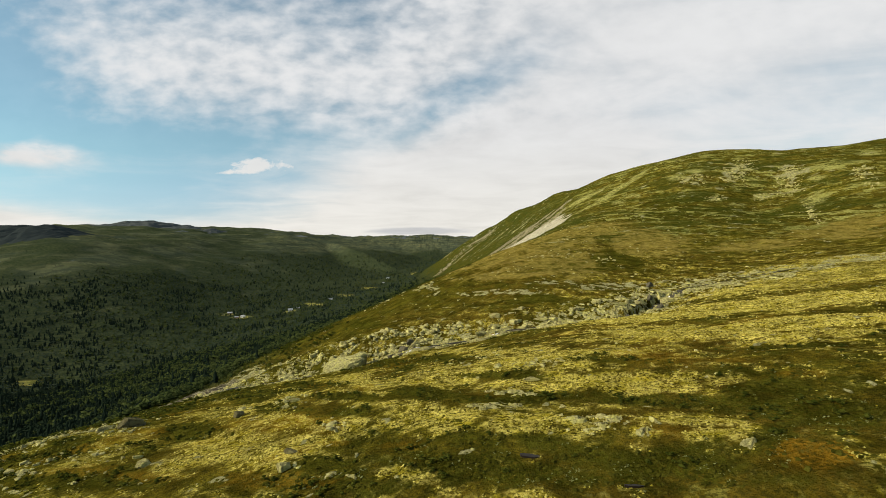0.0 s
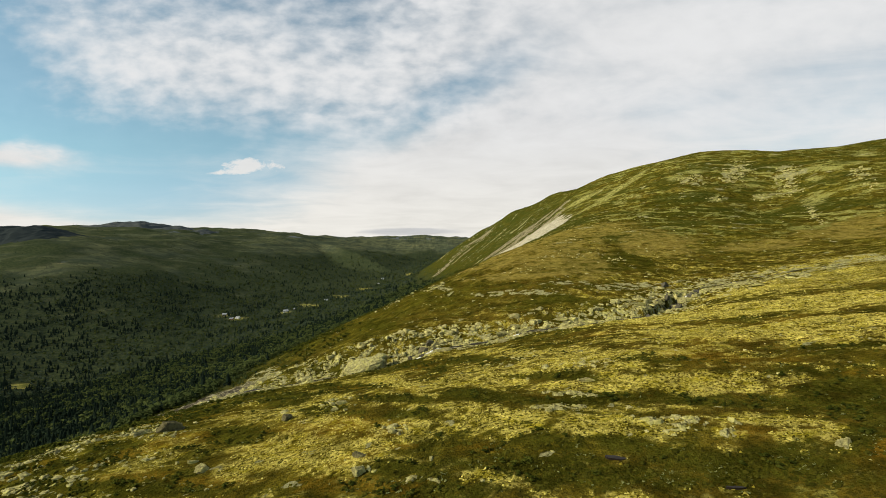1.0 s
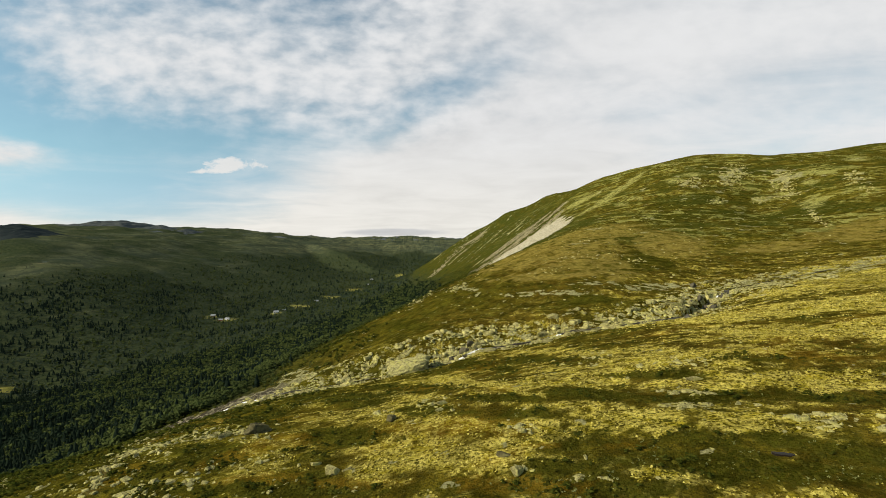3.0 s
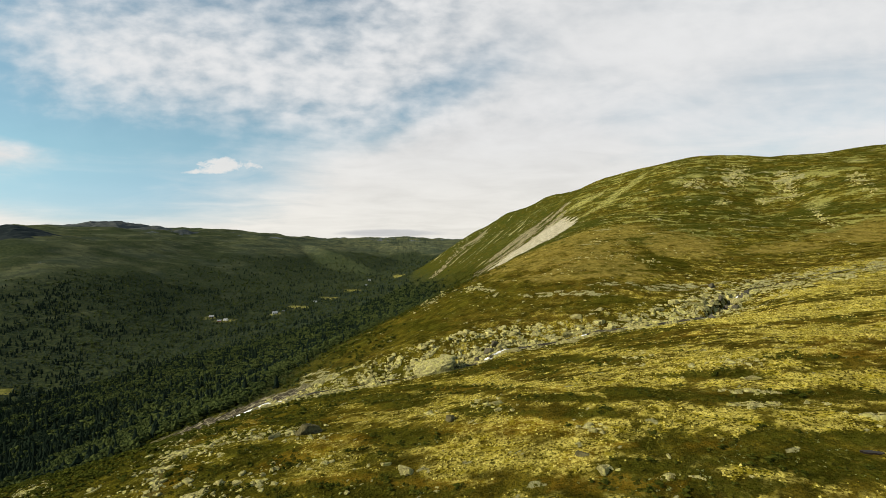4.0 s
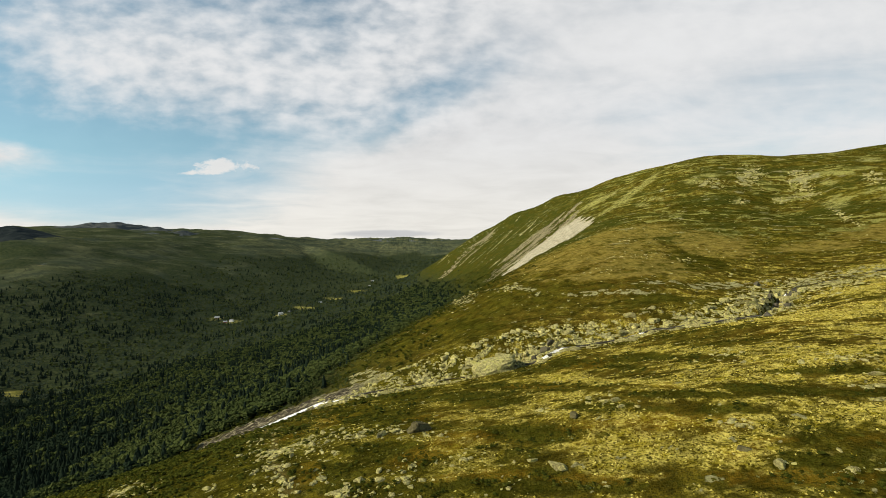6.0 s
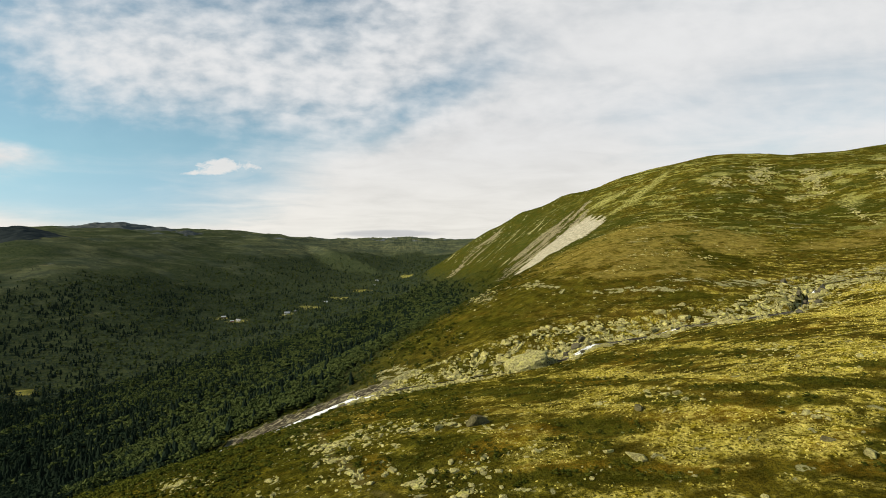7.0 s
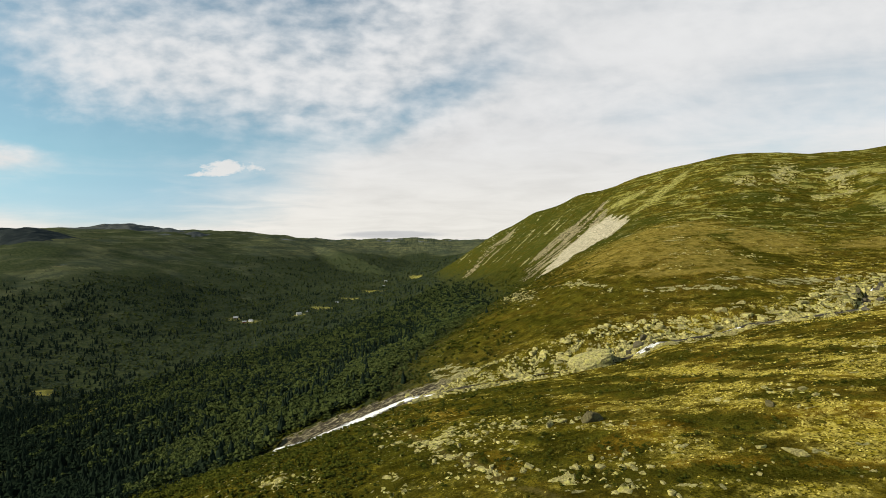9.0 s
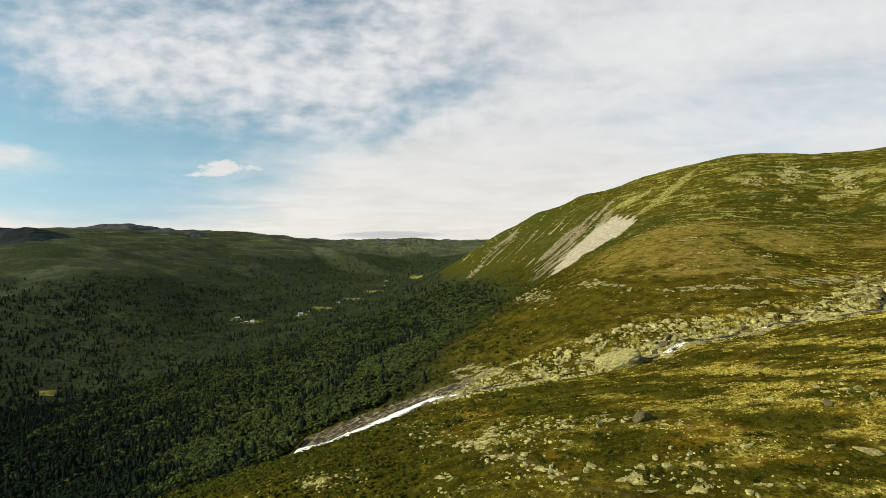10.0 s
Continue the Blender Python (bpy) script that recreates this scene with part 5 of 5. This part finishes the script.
def cells(x, y, sx, sy, turn, seed):
    """Splits the plane into uneven blocks: each point's block has a random height and tilt. Returns the height, 0 to 1."""
    c, s = math.cos(radians(turn)), math.sin(radians(turn))
    px, py = (c * x + s * y) / sx, (c * y - s * x) / sy
    px, py = px + 0.25 * lattice_noise(px * 1.7, py * 1.7, seed), py + 0.25 * lattice_noise(px * 1.7 + 9, py * 1.7, seed)
    ix, iy = np.floor(px).astype(np.int64), np.floor(py).astype(np.int64)
    best, value = np.full(px.shape, 1e9), np.zeros(px.shape)
    for i in (-1, 0, 1):
        for j in (-1, 0, 1):
            h = ((ix + i) * 73856093 ^ (iy + j) * 19349663 ^ seed * 83492791) & 0x7FFFFFFF
            h = ((h ^ (h >> 13)) * 1274126177) & 0x7FFFFFFF
            jx, jy, jz, ja, jb = ((h >> k) % 256 / 255 for k in (0, 5, 10, 15, 20))
            dx, dy = px - ix - i - jx, py - iy - j - jy
            d = dx * dx + dy * dy
            closer = d < best
            best = np.where(closer, d, best)
            value = np.where(closer, jz + 0.5 * (ja - 0.5) * dx + 0.5 * (jb - 0.5) * dy, value)
    return value


def outcrop(x0, x1, y0, y1, pitch, sx, sy, turn, rise, mask, seed, label, sunk=0.45):
    """Bare bedrock that breaks through the ground in blocks and ledges."""
    x, y = np.meshgrid(np.arange(x0, x1 + pitch, pitch), np.arange(y0, y1 + pitch, pitch))
    x = x + 0.3 * pitch * lattice_noise(x / pitch / 1.3, y / pitch / 1.3, 3)
    ground = height(x, y)
    m = mask(x, y)
    block = cells(x, y, sx, sy, turn, seed)
    block = 0.76 * block + 0.24 * cells(x, y, sx * 0.4, sy * 0.4, turn + 20, seed + 1)
    z = ground + rise * (m * (block - sunk) - 0.30 * (1 - m)) - 0.06 + 0.05 * rise * fractal(x / (2 * pitch), y / (2 * pitch), 2, 0.6, 9)
    rows, cols = x.shape
    i = np.arange(rows * cols).reshape(rows, cols)
    quads = np.stack([i[:-1, :-1], i[:-1, 1:], i[1:, 1:], i[1:, :-1]], -1).reshape(-1, 4)
    up = (z > ground + 0.02).ravel()
    quads = quads[up[quads].any(axis=1)]
    root = np.arange(rows * cols)
    while True:
        low = root[quads].min(axis=1)
        before = root.copy()
        np.minimum.at(root, quads.ravel(), np.repeat(low, 4))
        root = root[root]
        if (root == before).all():
            break
    piece = root[quads[:, 0]]
    v = np.stack([x, y, z], -1).reshape(-1, 3)
    for key in np.unique(piece):
        own = quads[piece == key]
        used, back = np.unique(own, return_inverse=True)
        back = back.reshape(-1, 4)
        if len(own) < 45:
            CHIPS.append((v[used], np.concatenate([back[:, :3], back[:, [0, 2, 3]]])))
        else:
            tagged(new("rock_outcrop", mesh_of("rock_outcrop", v[used], back, SLAB)), label, "rock", "bedrock outcrops")


CHIPS = []


def stream_banks(x, y):
    d, along, side = near_line(x, y, STREAM)
    ragged = fractal(x / 9, y / 6, 3, 0.6, 201)
    reach = np.where(side > 0, 11 + 7 * ragged, 4.0 + 4 * ragged) * step(along, 15.2, 13.5) + 3
    broken = step(fractal(x / 8, y / 5, 3, 0.6, 207) + 0.35 * step(side * d, 9, 2), -0.05, 0.35)
    return step(d, reach, 0.55 * reach) * step(d, 0.4, 1.6) * broken


def upstream_ledges(x, y):
    d, along, side = near_line(x, y, STREAM)
    return step(d + 8 * fractal(x / 12, y / 5, 3, 0.6, 203), 17, 8) * step(d, 0.2, 1.0)


for k, x0 in enumerate(range(-96, 92, 22)):
    outcrop(x0, x0 + 22, 146 if x0 > -80 else 158, 190 if x0 < 40 else 204, 0.36, 3.6, 2.3, -20 + 6 * (k % 3), 2.6, stream_banks, 50, "pale blocky bedrock outcrop along the stream bank", 0.56 if -50 < x0 < 40 else 0.58)
for k, x0 in enumerate(range(92, 240, 37)):
    outcrop(x0, x0 + 37, 165, 212, 0.6, 6.0, 1.8, -6, 1.4, upstream_ledges, 60, "low pale rock ledges above the stream", 0.56)
for k, spot in enumerate(CRAGS[:5] + CRAGS[6:8]):
    r = max(spot[2], spot[3]) + 6
    outcrop(spot[0] - r, spot[0] + r, spot[1] - r, spot[1] + r, 1.2, 5.0, 2.6, -15, 3.4, lambda x, y: patches(x, y, [spot]) * step(fractal(x / 12, y / 9, 3, 0.6, 205), -0.1, 0.35), 70 + k, "weathered rock crag high on the hillside", 0.55)
LEDGES = [(17.5, 56.4, 3.9, 2.4, -14), (6.1, 66.5, 3.7, 1.3, -8), (20.6, 52.1, 1.3, 1.0, 53), (12.7, 75.9, 1.2, 0.9, -61), (-10.9, 52.8, 1.8, 0.9, -25), (28.0, 47.0, 0.9, 0.6, 27), (-83, 103, 3.2, 9, -10), (-12.2, 53.3, 1.3, 0.9, -17), (10.2, 71.1, 4.2, 1.2, -25), (5.6, 65.1, 4.3, 0.8, -8), (-37.1, 60.9, 1.7, 1.2, -40),
          (-65.5, 71.4, 1.5, 0.9, -63), (-119, 109, 8, 2.6, -48), (-88.5, 105.2, 7, 2.1, -70), (-82.4, 90.4, 6.0, 1.2, -55), (-77.9, 79.3, 3.6, 0.8, -62), (-93.6, 90.3, 2.2, 1.0, -57), (-62.3, 66.2, 1.8, 0.9, -17), (-68.5, 71.5, 1.9, 1.4, -25), (-55.4, 64.5, 2.6, 0.6, -21)]
for k, spot in enumerate(LEDGES):
    r = max(spot[2], spot[3]) + 2
    outcrop(spot[0] - r, spot[0] + r, spot[1] - r, spot[1] + r, 0.2 if r < 7 else 0.26, 1.5, 0.8, spot[4], 0.75, lambda x, y: patches(x, y, [spot]), 80 + k, "low pale bedrock breaking through the heath", 0.42)

tagged(new("rock_chips", mesh_of("rock_chips", *joined(CHIPS), SLAB)), "small pale bedrock knobs between the plants", "stones", kind="stuff")

# ---- low plants ----


def dome(rng, sides, rings):
    a = np.arange(sides) * 2 * np.pi / sides
    v, f = [], []
    for k in range(rings):
        q = k / rings
        r = math.cos(q * 1.45) * rng.uniform(0.65, 1.2, sides)
        b = a + 0.4 * k
        v.append(np.stack([r * np.cos(b), r * np.sin(b), math.sin(q * 1.5) + rng.uniform(-0.12, 0.12, sides) - 0.08 * (k == 0)], -1))
    v = np.concatenate(v + [np.array([[0, 0, 1.0]])])
    for k in range(rings - 1):
        for i in range(sides):
            j = (i + 1) % sides
            f += [[k * sides + i, k * sides + j, (k + 1) * sides + j], [k * sides + i, (k + 1) * sides + j, (k + 1) * sides + i]]
    top = (rings - 1) * sides
    f += [[top + i, top + (i + 1) % sides, rings * sides] for i in range(sides)]
    return v, np.array(f)


def leafy(rng):
    v, f = birch_crown(rng, 7, 0)
    return (v - (0, 0, 0.3)) * (1.3, 1.3, 1.1), f


def build_low_plants():
    rng = np.random.default_rng(21)
    for name, key, count, low, high, squash, sides, rings, mat, label in (
            ("lichen_heath", "lichen", 340000, 0.06, 0.25, 0.80, 6, 1, TUFT, "pale yellow lichen and grass tufts covering the slope"),
            ("dwarf_scrub", "scrub", 70000, 0.16, 0.48, 0.55, 5, 2, SCRUB, "dark green dwarf birch scrub in the hollows"),
            ("willow_scrub", "scrub", 70000, 0.20, 0.55, 0.60, 0, 0, WILLOW, "grey-green willow clumps among the dark scrub")):
        x = rng.uniform(-150, 100, count)
        y = 42 + 135 * rng.uniform(size=count) ** 1.5
        z = height(x, y)
        c = covers(x, y, z)
        clump = step(fractal(x / 2.6, y / 1.4, 3, 0.6, 181), -0.35, 0.40)
        keep = rng.uniform(size=count) < c[key] * np.clip(clump, 0.05, 1) * (1 - c["rock"]) * (1 - c["wet"]) * (1 - c["path"])
        if not rings:
            keep &= fractal(x / 4.5, y / 3, 3, 0.6, 183) > 0.42 - 0.35 * step(y, 60, 50) * step(x, -25, -10)
        keep &= (x < 0.95 * y + 12) & (x > -0.86 * y - 108)
        x, y, z = x[keep], y[keep], z[keep]
        size = (low + (high - low) * rng.uniform(size=len(x)) ** 1.4) * (0.8 + y / 260)
        pieces = []
        for k in range(6):
            own = np.arange(len(x))[k::6]
            s = size[own]
            shape = dome(rng, sides, rings) if rings else leafy(rng)
            pieces.append(spread(shape, np.stack([x[own], y[own], z[own] - 0.03], -1), rng.uniform(0, 6.28, len(own)), np.stack([s, s * rng.uniform(0.6, 1.0, len(own)), s * squash * rng.uniform(0.6, 1.2, len(own))], -1)))
        tagged(new(name, mesh_of(name, *joined(pieces), mat)), label, "plants", kind="stuff")


build_low_plants()


def build_bushes():
    """Knee to head high birch scrub between the heath and the wood."""
    rng = np.random.default_rng(31)
    x, y = rng.uniform(-220, -55, 16000), rng.uniform(75, 300, 16000)
    x, y = np.concatenate([x, rng.uniform(-130, 90, 42000)]), np.concatenate([y, rng.uniform(200, 640, 42000)])
    z = height(x, y)
    c = covers(x, y, z)
    d, along, side = near_line(x, y, STREAM)
    near_side = np.maximum(step(-side * d, 7, 14), step(along, 16.3, 16.7)) * step(z, -6, -22)
    rim = step(side * d, 12, 20) * step(np.abs(z - treeline(x, y) + 1), 19, 6)
    clump = step(fractal(x / 9, y / 7, 3, 0.6, 191), -0.15, 0.35)
    edge = step(x + 4 * fractal(x / 14, y / 11, 3, 0.6, 195), -90, -108) * step(y, 215, 185)
    keep = rng.uniform(size=len(x)) < np.maximum(np.maximum(0.75 * near_side, 0.6 * rim) * clump, edge * (0.35 + 0.65 * clump)) * (1 - c["wet"]) * (1 - c["path"]) * np.maximum(step(d, 5, 8), step(along, 16.4, 16.7))
    keep &= np.hypot(x + 98, y - 8) > 70
    x, y, z = x[keep], y[keep], z[keep]
    tall = rng.uniform(0.6, 1.5, len(x)) * (1 + 0.5 * step(z, -25, -45))
    pieces = []
    for k in range(5):
        own = np.arange(len(x))[k::5]
        s = tall[own]
        shape = birch_crown(rng, 5, 0)
        shape = (shape[0] - (0, 0, 0.22), shape[1])
        pieces.append(spread(shape, np.stack([x[own], y[own], z[own]], -1), rng.uniform(0, 6.28, len(own)), np.stack([1.7 * s, 1.7 * s, s], -1)))
    tagged(new("birch_scrub", mesh_of("birch_scrub", *joined(pieces), BUSH)), "low dark green birch bushes along the cascade", "plants", kind="stuff")


def build_slope_scrub():
    """Shin-high dwarf birch standing in the dark hollows of the heath."""
    rng = np.random.default_rng(37)
    x, y = rng.uniform(-125, 70, 26000), rng.uniform(46, 150, 26000)
    z = height(x, y)
    c = covers(x, y, z)
    clump = step(fractal(x / 5, y / 3.5, 3, 0.6, 193), 0.05, 0.45)
    keep = rng.uniform(size=len(x)) < 0.6 * c["scrub"] * clump * (1 - c["wet"]) * (1 - c["path"]) * (1 - c["rock"])
    x, y, z = x[keep], y[keep], z[keep]
    pieces = []
    for k in range(5):
        own = np.arange(len(x))[k::5]
        s = rng.uniform(0.35, 0.85, len(own))
        shape = birch_crown(rng, 5, 0)
        shape = (shape[0] - (0, 0, 0.22), shape[1])
        pieces.append(spread(shape, np.stack([x[own], y[own], z[own]], -1), rng.uniform(0, 6.28, len(own)), np.stack([1.9 * s, 1.9 * s, s], -1)))
    tagged(new("slope_scrub", mesh_of("slope_scrub", *joined(pieces), BUSH)), "dark green dwarf birch bushes in hollows of the heath", "plants", kind="stuff")


BUSH = leaf_material("bush_leaves", (0.022, 0.028, 0.004), (0.080, 0.084, 0.013), 2.5)
build_bushes()
build_slope_scrub()

# ---- pools and houses ----


def build_pool(x, y, rx, ry, turn):
    rng = np.random.default_rng(int(100 + x))
    a = np.arange(28) * 2 * np.pi / 28
    r = 1 + 0.18 * np.sin(2 * a + 1) + 0.1 * np.sin(5 * a)
    c, s = math.cos(radians(turn)), math.sin(radians(turn))
    px, py = rx * r * np.cos(a), ry * r * np.sin(a)
    wx, wy = x + c * px - s * py, y + s * px + c * py
    z = float(np.min(height(wx, wy))) + 0.22
    v = np.concatenate([np.stack([wx, wy, 0 * wx + z], -1), np.stack([wx, wy, 0 * wx + z - 0.5], -1), [[x, y, z]]])
    f = [[i, (i + 1) % 28, 56] for i in range(28)]
    for i in range(28):
        j = (i + 1) % 28
        f += [[i, i + 28, j + 28], [i, j + 28, j]]
    tagged(new("pool", mesh_of("pool", v, np.array(f), POOL)), "small dark peat pool in the boggy heath", "water", kind="structure")


POOL = plain_material("peat_water", (0.014, 0.010, 0.007), 0.45, 0.1)
POOL.node_tree.nodes["Principled BSDF"].inputs["Specular IOR Level"].default_value = 0.12
build_pool(8.6, 51.6, 0.9, 0.45, -25)
build_pool(16.5, 44.6, 0.7, 0.20, -10)


def box(x0, y0, z0, x1, y1, z1):
    v = np.array([[x, y, z] for z in (z0, z1) for y in (y0, y1) for x in (x0, x1)], float)
    f = np.array([[0, 2, 3], [0, 3, 1], [4, 5, 7], [4, 7, 6], [0, 1, 5], [0, 5, 4], [2, 6, 7], [2, 7, 3], [0, 4, 6], [0, 6, 2], [1, 3, 7], [1, 7, 5]])
    return v, f


def build_house(x, y, length, width, tall, turn, wall_mat, label):
    """A gabled wooden farm building with eaves, windows and a door."""
    root = tagged(new("house"), label, "house", "farm buildings in the valley")
    root.matrix_basis = pose(x, y, float(height(x, y)), 0, 0, turn)
    l, w, ridge = length / 2, width / 2, tall + width * 0.36
    v = np.array([[-l, -w, -1.5], [l, -w, -1.5], [l, w, -1.5], [-l, w, -1.5], [-l, -w, tall], [l, -w, tall], [l, w, tall], [-l, w, tall], [-l, 0, ridge], [l, 0, ridge]], float)
    f = np.array([[0, 1, 5], [0, 5, 4], [2, 3, 7], [2, 7, 6], [1, 2, 6], [1, 6, 5], [5, 6, 9], [3, 0, 4], [3, 4, 7], [7, 4, 8], [0, 3, 2], [0, 2, 1]])
    part("wall", mesh_of("wall", v, f, wall_mat), root)
    o, t = 0.5, 0.25
    rise = (ridge - tall) / w
    prof = [(-w - o, tall - o * rise), (0, ridge), (w + o, tall - o * rise)]
    rv = [[s * (l + o), py, pz + up] for up in (0.03, 0.03 + t) for s in (-1, 1) for py, pz in prof]
    rf = []
    for i in (0, 1):
        rf += [[6 + i, 9 + i, 10 + i], [6 + i, 10 + i, 7 + i], [i, 1 + i, 4 + i], [i, 4 + i, 3 + i], [i, 6 + i, 7 + i], [i, 7 + i, 1 + i], [3 + i, 4 + i, 10 + i], [3 + i, 10 + i, 9 + i]]
    rf += [[0, 3, 9], [0, 9, 6], [2, 8, 11], [2, 11, 5]]
    part("roof", mesh_of("roof", np.array(rv), np.array(rf), ROOF), root, "grey pitched roof")
    count = max(2, int(length / 3.2))
    for i in range(count):
        cx = -l + (i + 0.5) * length / count
        if i == count // 2:
            part("door", mesh_of("door", *box(cx - 0.5, -w - 0.08, 0, cx + 0.5, -w + 0.02, 2.1), PAINT_BROWN), root, "brown wooden door")
        else:
            part("window", mesh_of("window", *box(cx - 0.55, -w - 0.06, 1.0, cx + 0.55, -w + 0.02, 2.2), PANE), root, "dark window pane")


for spec in ((-371, 1178, 11, 7, 3.4, 25, PAINT_WHITE, "long white farmhouse standing in a valley clearing"), (-356, 1190, 7, 5, 2.6, 20, PAINT_BROWN, "small brown shed beside a farmhouse"),
             (-518, 1176, 10, 6, 3.0, 10, PAINT_BROWN, "brown timber barn beside a clearing"), (-470, 1137, 9, 6, 2.8, -12, PAINT_WHITE, "pale farm cottage in a valley clearing"),
             (-482, 1130, 8, 5, 2.6, 15, PAINT_RED, "red timber outbuilding near a cottage"), (-300, 1296, 9, 6, 3.0, 40, PAINT_WHITE, "white cottage at the edge of a meadow"),
             (-199, 1655, 10, 6, 3.0, 30, PAINT_BROWN, "brown cabin beside the valley meadow"), (-203, 1818, 11, 7, 3.2, 50, PAINT_WHITE, "distant white farmhouse by a meadow")):
    build_house(*spec)
